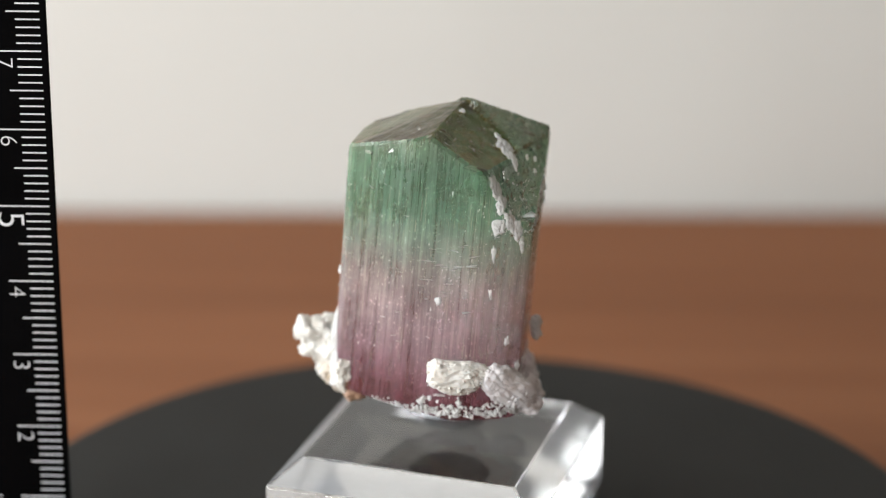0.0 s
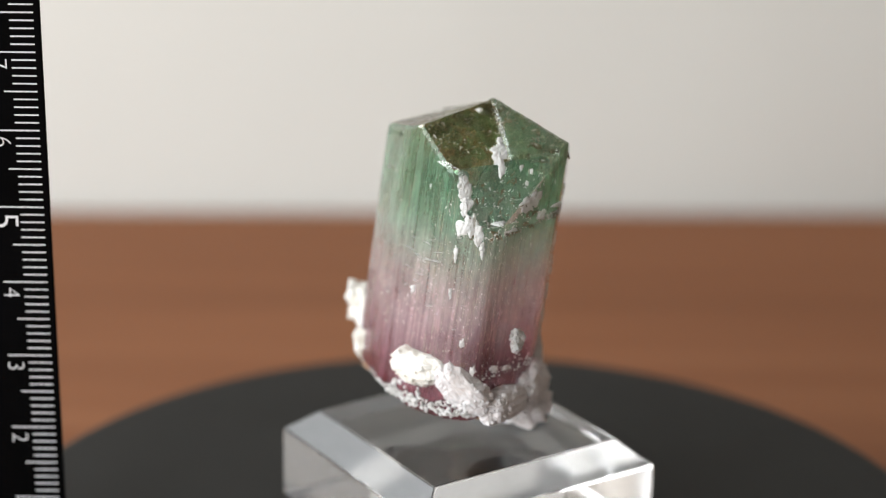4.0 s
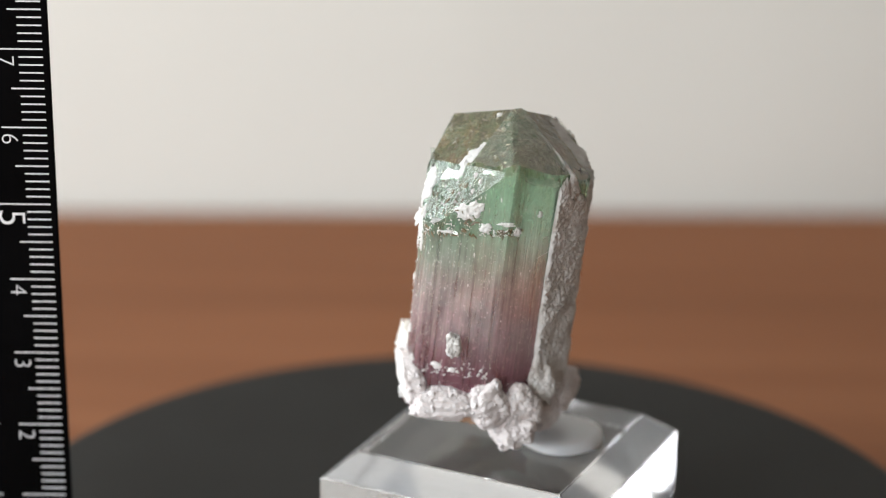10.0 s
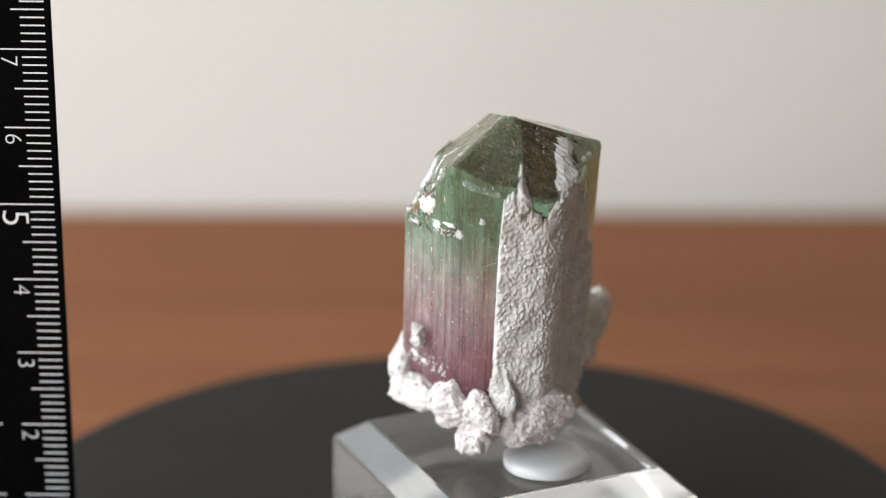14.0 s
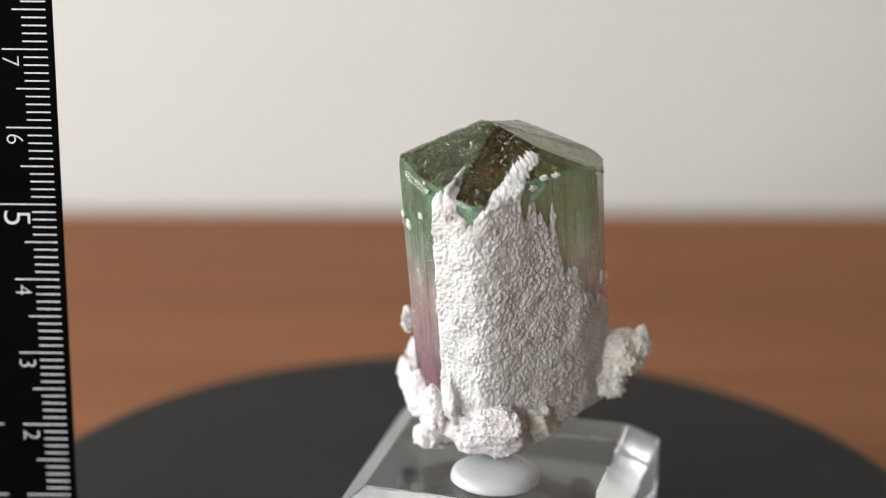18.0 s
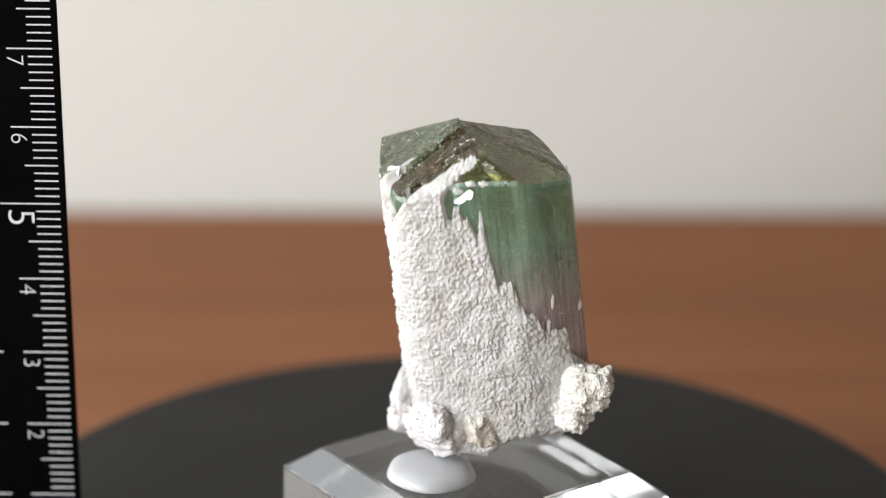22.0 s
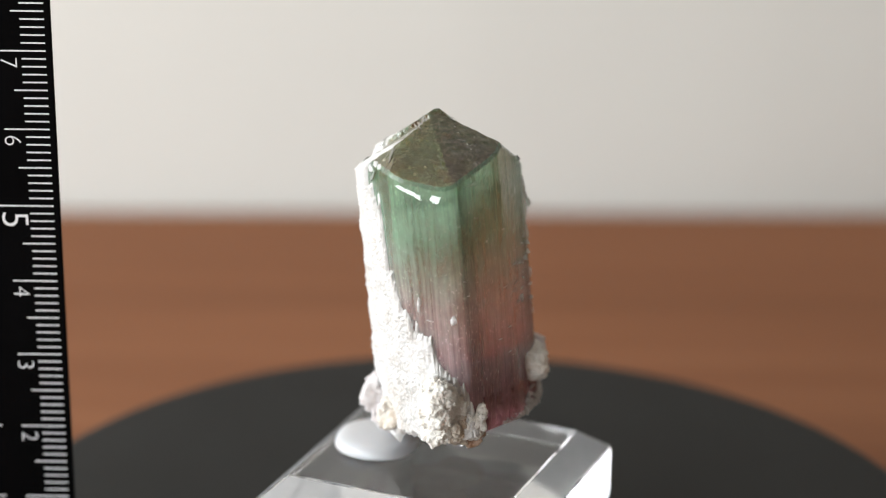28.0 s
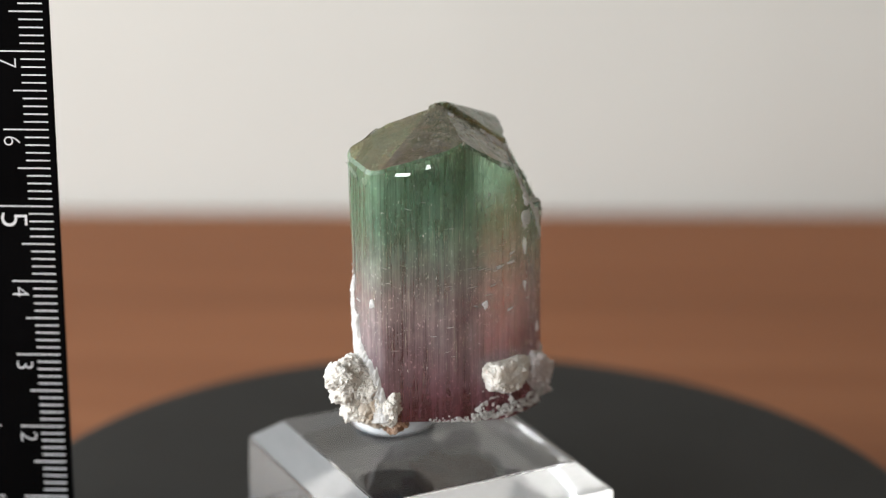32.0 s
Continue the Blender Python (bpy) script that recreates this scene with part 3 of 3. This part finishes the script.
def matrix_lumps(root):
    L = "matrix_lump"
    cream = "pale cream granular feldspar growth"
    # the side growth that stands off from the prism
    lump(L, root, CREAM, (-20.5, 1.7, 28.1), (2.4, 1.8, 2.1), (0, 25, 10), 1, 0.20, 0.15, 1.5, cream)
    lump(L, root, CREAM, (-18.6, 2.0, 26.4), (3.0, 2.5, 3.1), (0, 30, 0), 2, 0.16, 0.15, 1.5, cream)
    lump(L, root, CREAM, (-17.6, 2.1, 23.6), (2.2, 2.0, 2.6), (0, 20, 0), 20, 0.18, 0.15, 1.5, cream)
    lump(L, root, CREAM, (-17.0, 2.1, 28.3), (2.2, 1.6, 1.7), (0, 10, 0), 22, 0.18, 0.15, 1.6, cream)
    lump(L, root, TAN, (-16.7, 0.1, 23.4), (2.3, 1.9, 2.3), (0, 10, 0), 25, 0.18, 0.14, 1.5, "tan-stained crystalline mica cluster")
    lump(L, root, CREAM, (-17.2, 0.4, 25.7), (2.4, 1.8, 2.1), (0, 15, 0), 33, 0.18, 0.14, 1.5, cream)
    lump(L, root, CREAM, (-15.7, -1.8, 23.8), (2.3, 1.7, 2.4), (0, 0, 30), 3, 0.2, 0.12, 1.2, cream)
    lump(L, root, BROWN_MICA, (-14.9, -1.9, 22.0), (1.9, 1.7, 1.8), (0, 0, 10), 4, 0.2, 0.14, 1.4, "brown mica under the cream growth")
    # lilac mica books along the foot
    lump(L, root, CREAM, (-1.9, -8.2, 26.2), (4.2, 1.8, 2.3), (0, 4, 3), 5, 0.12, 0.05, 0.9, "white flat mica book", plates=0.7)
    lump(L, root, LILAC, (4.6, -7.0, 24.5), (4.3, 1.8, 2.6), (0, 36, 24), 6, 0.10, 0.05, 0.9, "silvery layered mica book", plates=0.9)
    lump(L, root, LILAC, (-2.0, -7.5, 22.9), (3.6, 0.9, 0.8), (0, 8, 3), 7, 0.25, 0.2, 2.0, "sugary white mica fringe")
    lump(L, root, LILAC, (7.2, -2.2, 21.8), (2.0, 4.5, 2.5), (0, 0, 6), 8, 0.10, 0.05, 0.9, "pale lilac layered mica", plates=0.9)
    lump(L, root, LILAC, (6.2, 3.2, 22.0), (2.2, 2.9, 3.3), (22, 0, 22), 9, 0.14, 0.06, 0.9, "pale lilac layered mica", plates=0.7)
    lump(L, root, LILAC, (4.4, 6.6, 20.8), (2.5, 3.0, 3.4), (-10, 0, 30), 16, 0.18, 0.10, 1.0, "pale lilac layered mica", plates=0.4)
    lump(L, root, LILAC, (4.2, 5.9, 17.6), (3.2, 2.8, 2.1), (0, 0, 30), 10, 0.2, 0.10, 1.0, "pale lilac layered mica")
    lump(L, root, CRUST, (2.4, 9.0, 24.2), (1.7, 1.9, 4.0), (0, 0, 20), 11, 0.2, 0.09, 1.0, "white mica lump")
    lump(L, root, LILAC, (-1.6, 9.7, 19.3), (5.0, 2.4, 3.1), (0, 0, -8), 12, 0.14, 0.09, 1.0, "rounded pale lilac mica lump", plates=0.4)
    lump(L, root, LILAC, (-2.6, 11.5, 21.0), (3.7, 1.9, 2.6), (0, 0, -10), 29, 0.16, 0.10, 1.1, "rounded pale lilac mica lump", plates=0.4)
    lump(L, root, TAN, (-7.6, 8.4, 20.8), (3.0, 1.8, 2.2), (0, 0, -24), 13, 0.2, 0.12, 1.2, "tan-stained white mica lump")
    lump(L, root, CRUST, (8.15, -1.0, 30.2), (0.7, 1.0, 1.4), (0, 0, 10), 35, 0.15, 0.05, 1.2, "white mica knob on the prism", level=5)
    # underside in shade, with the wood's bounce put into its brown colour
    lump(L, root, BROWN_MICA, (0.8, 4.0, 18.9), (5.2, 4.6, 1.8), (0, 0, 0), 15, 0.2, 0.1, 1.0, "underside of the matrix, its warm shade painted brown")


# white mica flakes on the prism: place in mm, half width and half height
FLAKES = [(-4.3, -7.0, 35.6, 0.40, 0.45), (4.4, -7.2, 30.6, 0.3, 0.5), (-17.1, 0.4, 37.0, 0.35, 0.5),
          (-8.9, 9.6, 53.0, 0.5, 0.35), (2.2, -6.9, 36.8, 0.22, 0.6), (2.2, -4.9, 50.8, 0.7, 1.3), (2.9, -5.2, 49.0, 0.8, 1.4), (3.2, -5.6, 47.6, 0.5, 0.9),
          (3.4, -5.5, 48.4, 0.55, 0.8), (4.6, -5.7, 46.2, 0.9, 1.2), (5.4, -5.7, 44.5, 0.55, 1.0), (6.0, -5.6, 43.0, 0.30, 1.0), (3.2, -6.4, 45.2, 0.8, 0.9),
          (3.8, 0.3, 54.0, 1.0, 1.4), (4.9, -0.7, 52.4, 0.45, 1.0), (2.9, 1.3, 55.0, 0.4, 0.5), (6.6, 1.1, 52.2, 0.22, 0.4), (7.6, 1.9, 51.7, 0.2, 0.35), (7.6, 1.0, 50.5, 0.2, 0.3),
          (8.4, 0.2, 47.9, 1.2, 0.8), (8.6, 1.6, 48.6, 1.0, 0.9), (6.9, -3.6, 46.0, 0.9, 0.7), (7.8, -2.1, 45.1, 0.9, 0.25), (8.6, 2.8, 46.3, 0.7, 0.5),
          (8.9, 5.3, 46.9, 0.9, 0.25), (8.3, 6.7, 45.8, 0.45, 0.7), (-1.6, 2.8, 57.6, 0.4, 0.35), (6.9, 9.3, 47.8, 0.35, 0.4), (2.6, -6.8, 42.0, 0.25, 0.9),
          (-6.6, 12.1, 52.3, 0.6, 0.4), (-7.9, 11.3, 53.4, 0.55, 0.35), (-9.0, 10.6, 48.0, 0.28, 1.8), (5.6, -6.4, 27.2, 0.35, 0.5), (7.6, -3.6, 26.6, 0.6, 0.4), (7.9, -1.6, 26.2, 0.5, 0.3),
          (-16.2, 5.0, 38.5, 0.22, 0.9), (-15.9, 5.4, 34.5, 0.25, 1.2), (-15.6, 5.6, 29.0, 0.4, 1.4)]


def flakes(root):
    """Thin, ragged patches that lie on the faces."""
    for i, (x, y, z, w, h) in enumerate(FLAKES):
        at, face, _, _ = TREE[0].find_nearest(Vector((x, y, z)) * MM)
        side = Vector((0, 0, 1)).cross(face).normalized()
        rise = face.cross(side)
        bm = bmesh.new()
        rings, steps = 9, 44
        rows = []
        for j in range(1, rings + 1):
            row = []
            for k in range(steps):
                a = 2 * math.pi * k / steps
                u = Vector((math.cos(a), math.sin(a), i * 3.7))
                reach = 1 + 0.55 * noise.noise(u * 1.1) + 0.35 * noise.noise(u * 2.6) + 0.2 * noise.noise(u * 7.0)
                r = j / rings * max(0.6, reach)
                p = Vector((u.x * w * r, u.y * h * r, 0)) * 1.15
                up = 0.20 * (1 - (j / rings) ** 4) + (0.16 * noise.noise(p * 3.0 + Vector((0, 0, i))) + 0.08 * noise.noise(p * 8.0)) * (j < rings) - 0.05 * (j == rings)
                row.append(bm.verts.new(at + (side * p.x + rise * p.y + face * up) * MM))
            rows.append(row)
        centre = bm.verts.new(at + face * 0.2 * MM)
        for k in range(steps):
            bm.faces.new((centre, rows[0][k], rows[0][(k + 1) % steps]))
            for a, b in zip(rows, rows[1:]):
                bm.faces.new((a[k], b[k], b[(k + 1) % steps], a[(k + 1) % steps]))
        part("mica_flake", bm, FLAKE, root, "white mica flake", smooth=True)


# flat bright plates added for window glints along the rim: place in mm, half width, half height, slant, the way each
# one looks (degrees)
PLATES = [(0.4, -5.2, 52.4, 1.7, 0.40, -22, -63), (4.5, -2.2, 51.4, 1.6, 0.70, 8, -28), (7.3, 9.4, 52.2, 2.7, 0.50, -16, 40), (3.4, 11.7, 52.5, 1.0, 0.6, 10, 84), (-9.6, 9.3, 54.7, 1.8, 0.55, -38, 100),
          (-7.2, 12.0, 51.8, 1.4, 0.75, 22, 95), (-0.4, 13.6, 50.6, 1.0, 0.7, -30, 60), (-14.9, 6.2, 52.3, 1.7, 0.22, -20, 166), (-15.8, 3.0, 51.9, 0.6, 0.55, -20, 170),
          (-13.4, 0.0, 53.0, 1.6, 0.22, 10, 195), (-10.4, -2.3, 53.8, 0.5, 0.35, 30, 200), (7.6, 2.9, 53.0, 1.0, 0.25, 5, -20), (8.2, -1.4, 45.1, 0.9, 0.22, 2, -35)]


def plates(root):
    """Thin angular plates with a mirror-like face, added as glints and turned towards the window."""
    rnd = random.Random(51)
    for x, y, z, w, h, slant, way in PLATES:
        at, out, _, _ = TREE[0].find_nearest(Vector((x, y, z)) * MM)
        face = Vector((math.cos(radians(way)), math.sin(radians(way)), 0.36)).normalized()
        face = (face + out * 0.6).normalized()
        side = Vector((0, 0, 1)).cross(face).normalized()
        rise = face.cross(side)
        m = Matrix((side, rise, face)).transposed() @ Euler((0, 0, radians(slant))).to_matrix()
        outline = []
        for u, v in ((-1, -0.7), (-0.45, -1), (0.35, -0.85), (0.95, -1), (1, 0.1), (0.7, 0.9), (0.1, 0.75), (-0.5, 1), (-0.9, 0.6)):
            outline.append(Vector((u * w + rnd.uniform(-0.2, 0.2) * w, v * h + rnd.uniform(-0.25, 0.25) * h, 0)))
        bm = bmesh.new()
        low = [bm.verts.new(at + m @ (p * 1.04 + Vector((0, 0, -0.12))) * MM) for p in outline]
        top = [bm.verts.new(at + m @ (p + Vector((0, 0, 0.06))) * MM) for p in outline]
        for k in range(len(outline)):
            bm.faces.new((low[k], low[(k + 1) % len(low)], top[(k + 1) % len(low)], top[k]))
        bm.faces.new(top)
        bm.faces.new(low[::-1])
        part("glint_facet", bm, GLINT_FACET, root, "flat plate added for a window glint on the rim")


def grit(rnd, at, r):
    """One tiny irregular grain."""
    m = Euler([rnd.uniform(0, 6) for _ in range(3)]).to_matrix()
    size = Vector([r * rnd.uniform(0.6, 1.3) for _ in range(3)])
    return [at + m @ Vector((c.x * size.x, c.y * size.y, c.z * size.z)) * rnd.uniform(0.8, 1.2) * MM for c in grain()[0]]


def sliver(rnd, at, m, size, low=0.6, high=1.25, level=1):
    """One thin plate, turned by m."""
    return [at + m @ Vector((c.x * size[0], c.y * size[1], c.z * size[2])) * rnd.uniform(low, high) * MM for c in grain(level)[0]]


def fringe(root):
    """Sugary grains that line the foot of the crystal."""
    rnd = random.Random(21)
    bits = []
    for _ in range(420):
        phi = rnd.uniform(-104, -20)
        z = 21.0 + 0.35 * noise.noise((phi * 0.2, 0, 0)) + abs(rnd.gauss(0, 0.8))
        bits.append(grit(rnd, skin(phi, z, rnd.uniform(-0.1, 0.3)), rnd.uniform(0.1, 0.34)))
    for _ in range(90):
        phi = rnd.uniform(-135, -104)
        bits.append(grit(rnd, skin(phi, 21.3 + 0.015 * (-104 - phi) + abs(rnd.gauss(0, 0.3)), rnd.uniform(-0.1, 0.1)), rnd.uniform(0.06, 0.2)))
    for _ in range(160):
        phi = rnd.uniform(-75, 5)
        bits.append(grit(rnd, skin(phi, 25.5 + abs(rnd.gauss(0, 0.9)), 0.0), rnd.uniform(0.06, 0.2)))
    chips = []
    for _ in range(330):
        # broken flakes on the ledge and scattered up the broken face
        phi = rnd.uniform(-58, 14)
        rise = rnd.random() ** 2 * 6.5 if phi < -8 else rnd.random() * 0.8
        at = skin(phi, 44.8 + 0.02 * (phi + 20) + rise, rnd.uniform(-0.05, 0.12))
        m = pose(0, 0, 0, rnd.uniform(0, 360), rnd.gauss(0, 15), phi).to_3x3()
        if rnd.random() < 0.8:
            bits.append(sliver(rnd, at, m, (0.06, rnd.uniform(0.05, 0.34), rnd.uniform(0.03, 0.16))))
        else:
            chips.append(sliver(rnd, at, m, (0.05, 0.5, 0.12)))
    heap("ledge_slivers", chips, BROWN_SPECK, root, "brown slivers along the ledge")
    heap("sugary_fringe", bits, CRUST, root, "sugary white mica grains along the foot")


def inclusions(root):
    """Bright fracture plates and brown specks within the upper part of the crystal."""
    rnd = random.Random(31)
    for name, mat, label, count in (("inner_fractures", GLINT, "bright little fracture plates inside", 420), ("inner_specks", BROWN_SPECK, "brown specks inside the tip", 380)):
        bits = []
        for _ in range(count):
            phi = rnd.uniform(-180, 180)
            high = name == "inner_specks" or rnd.random() < 0.6
            w, h = rnd.uniform(0.06, 0.40), rnd.uniform(0.04, 0.16)
            if high:
                # under the sloping faces, at any distance from the axis
                cx, cy = axis_at(54)
                r = radius(phi, 54) * math.sqrt(rnd.random()) * 0.94
                x, y = cx + r * math.cos(radians(phi)), cy + r * math.sin(radians(phi))
                z = min(APEX.z - (a * (x - APEX.x) + b * (y - APEX.y)) / c for a, b, c in TERMINATION) - rnd.uniform(0.25, 1.6)
                at = Vector((x, y, z)) * MM
                near, face, _, _ = TREE[0].find_nearest(at)
                if (at - near).dot(face) > -0.0002:
                    continue
            else:
                at = skin(phi, rnd.uniform(33, rim(phi) - 2), -rnd.uniform(0.3, 2.5))
                w *= 0.6
            bits.append(sliver(rnd, at, Euler([rnd.uniform(0, 6) for _ in range(3)]).to_matrix(), (w, h, 0.03)))
        heap(name, bits, mat, root, label)


def scratches(root):
    """Tiny bright chips and brown spots on the sloping faces of the tip."""
    rnd = random.Random(41)
    light, dark = [], []
    while len(light) < 560:
        phi = rnd.uniform(-150, 150)
        cx, cy = axis_at(54)
        r = radius(phi, 54) * math.sqrt(rnd.random()) * 0.97
        x, y = cx + r * math.cos(radians(phi)), cy + r * math.sin(radians(phi))
        z = min(APEX.z - (a * (x - APEX.x) + b * (y - APEX.y)) / c for a, b, c in TERMINATION)
        at, face, _, _ = TREE[0].find_nearest(Vector((x, y, z)) * MM)
        if face.x < -0.15 and rnd.random() < 0.75:
            continue
        if noise.noise(Vector((x, y, z)) * 0.45) < rnd.uniform(-0.35, 0.15):
            continue
        m = face.to_track_quat("Z", "Y").to_matrix() @ Euler((rnd.gauss(0, 0.1), rnd.gauss(0, 0.1), rnd.uniform(0, 6))).to_matrix()
        big = 2.2 if rnd.random() < 0.07 else 1.0
        size = rnd.uniform(0.05, 0.24) * big, rnd.uniform(0.02, 0.06) * big, 0.03
        light.append(sliver(rnd, at, m, size))
        if rnd.random() < 0.5:
            dark.append(sliver(rnd, at - face * rnd.uniform(0.2, 0.5) * MM, m, (size[0] * 2.2, size[1] * 4, 0.04)))
    heap("chip_dusting", light, GLINT, root, "tiny bright chips on the tip")
    heap("brown_spots", dark, BROWN_SPECK, root, "small brown spots in the tip")


def specks(root):
    """Tiny white grains and thin bright lines on the faces, and short veils inside the prism."""
    rnd = random.Random(11)
    bits, lines = [], []
    up = Vector((LEAN.x, LEAN.y, 1)).to_track_quat("Z", "Y").to_matrix()
    for _ in range(1700):
        phi = rnd.choice((rnd.uniform(-180, 30), rnd.gauss(-55, 14), rnd.gauss(-20, 16)))
        z = rnd.uniform(23, 52)
        if z > rim(phi) - 0.5:
            continue
        w = rnd.uniform(0.025, 0.085) * (2.0 if rnd.random() < 0.06 else 1.0)
        h = w * rnd.choice((0.8, 1.0, 1.0, 3.5))
        at = skin(phi, z, rnd.choice((0.0, -0.25, -0.9)) - 0.02)
        bits.append(sliver(rnd, at, pose(0, 0, 0, 0, 0, phi).to_3x3(), (0.05, w, h)))
    for _ in range(420):
        phi, z, h = rnd.choice((rnd.uniform(-180, 30), rnd.gauss(-50, 18))), rnd.uniform(27, 49), rnd.uniform(0.5, 2.6)
        if z + h > rim(phi) - 0.8:
            continue
        lines.append(sliver(rnd, skin(phi, z, -0.02), up @ pose(0, 0, 0, 0, 0, phi).to_3x3(), (0.03, rnd.uniform(0.015, 0.04), h), 0.9, 1.05))
    heap("surface_grains", bits, CRUST, root, "tiny white mica grains")
    heap("growth_striation", lines, GLINT, root, "thin bright growth lines along the prism")
    bits = []
    for _ in range(70):
        phi, z = rnd.gauss(-88, 14), rnd.gauss(39.5, 1.9)
        at = skin(phi, z, -rnd.uniform(0.1, 0.9))
        size = rnd.uniform(0.1, 0.5), rnd.uniform(0.3, 1.7), 0.045
        bits.append(sliver(rnd, at, pose(0, 0, 0, rnd.uniform(-9, 9), rnd.uniform(-25, 5), phi).to_3x3(), size, 0.92, 1.08, 2))
    for _ in range(420):
        phi, z = rnd.uniform(-185, 32), rnd.uniform(29, 50)
        if z > rim(phi) - 1.5:
            continue
        at = skin(phi, z, -rnd.uniform(0.05, 1.4))
        size = rnd.uniform(0.05, 0.3), rnd.uniform(0.12, 0.7) * (1.8 if rnd.random() < 0.1 else 1.0), rnd.uniform(0.02, 0.045)
        bits.append(sliver(rnd, at, pose(0, 0, 0, rnd.gauss(0, 9), rnd.uniform(-30, 10), phi).to_3x3(), size, 0.92, 1.08, 2))
    heap("inner_cracks", bits, CRUST, root, "short bright healed cracks inside", 2)


def putty(root_name="mounting_putty"):
    root = tagged(new(root_name), "translucent white putty disc that holds the crystal on the block", "putty")
    bm = bmesh.new()
    bmesh.ops.create_icosphere(bm, subdivisions=5, radius=1.0)
    for v in bm.verts:
        n = v.co.copy()
        k = 1 + 0.05 * noise.noise(n * 1.5 + Vector((3, 2, 1)))
        z = (1 - (1 - n.z) ** 2.0) * 1.5 if n.z > 0 else n.z * 0.9
        v.co = Vector((n.x * 5.7 * k, n.y * 5.5 * k, max(z, -0.4) + 14.05)) * MM
    bm.transform(Matrix.Translation((PUTTY_AT[0], PUTTY_AT[1], 0)))
    part("putty_disc", bm, PUTTY, root, smooth=True)
    return root


PUTTY_AT = (-0.0028, 0.0117)


def tourmaline():
    root = tagged(new("tourmaline_specimen"), "green and pink tourmaline crystal with white mica at its foot", "mineral")
    crystal(root)
    crust(root)
    matrix_lumps(root)
    lump_grains(root)
    flakes(root)
    plates(root)
    fringe(root)
    specks(root)
    inclusions(root)
    scratches(root)
    return root


# ---- the ruler ----
def ruler():
    """Its edge with the scale is at x = 0 and its 5 cm mark at the origin."""
    root = tagged(new("ruler"), "black plastic ruler with white millimetre marks, held upright", "ruler")
    boxed("ruler_body", (-0.0115, 0.0, 0.0, 0.0008, -0.0455, 0.115), RULER, root, bevel=0.00015)
    meshes = {}
    for side in (0, 1):
        for k in range(6, 100):
            cm, half = k % 10 == 0, k % 5 == 0
            if side and not cm:
                continue
            long = (0.0024 if side else 0.0074 if k == 50 else 0.0056 if cm else 0.0041 if half else 0.0030)
            if long not in meshes:
                bm = bmesh.new()
                box(bm, -long, 0.0, -0.00004, 0.00002, -0.00009, 0.00009)
                tick = part("tick_mark", bm, INK, root)
                meshes[long] = tick.data
            else:
                tick = new("tick_mark", meshes[long])
                tick.parent = root
            tick.location = (-0.00075 if not side else -0.0089, 0, (k - 50) * 0.001)
    for k in range(1, 9):
        cu = bpy.data.curves.new("numeral", "FONT")
        cu.body, cu.size, cu.extrude, cu.align_x = str(k), 0.0049 if k == 5 else 0.0031, 0.00002, "LEFT"
        cu.offset = -0.00006
        tmp = new("numeral", cu)
        bpy.context.view_layer.update()
        me = bpy.data.meshes.new_from_object(tmp.evaluated_get(bpy.context.evaluated_depsgraph_get()))
        bpy.data.objects.remove(tmp)
        me.materials.clear()
        me.materials.append(INK)
        ob = new("numeral", me)
        ob.parent = root
        ob.matrix_local = Matrix(((0, 1, 0, -0.0073 if k == 5 else -0.0064), (0, 0, -1, -0.00003), (-1, 0, 0, (k - 5) * 0.01 - (0.0006 if k == 5 else 0.0007)), (0, 0, 0, 1)))
    return root


room()
table()
TURNING = [turntable(), stand(), putty(), tourmaline()]
RULE = ruler()


def motions():
    for thing in TURNING:
        walk(thing, [(t, pose(0, 0, 0, 0, 0, SPIN * t)) for t in range(0, 33)])
    # the ruler wavers: seconds, sideways and upward shift in tenths of a millimetre
    waver = [(0, 0, 0), (2, -3, -1), (3.5, -7.5, -1.5), (5.5, -5, 0), (7, -2, 1), (9, 0, 2.2), (12, 5, 3), (14.5, 6, 2.5), (17, 7.5, 2.5),
             (20, 8, 3), (21, 10.5, 4.2), (22.5, 14, 3), (23.2, 14.5, 2.6), (24.5, 11.5, 1), (27.5, 7, 0.3), (29, 3, 0.8), (30.5, 3, 0), (32, 4, 0)]
    walk(RULE, [(t, pose(-0.0523 + x * 1e-4, -0.0028, 0.0458 + z * 1e-4, 0, -0.47)) for t, x, z in waver])


motions()
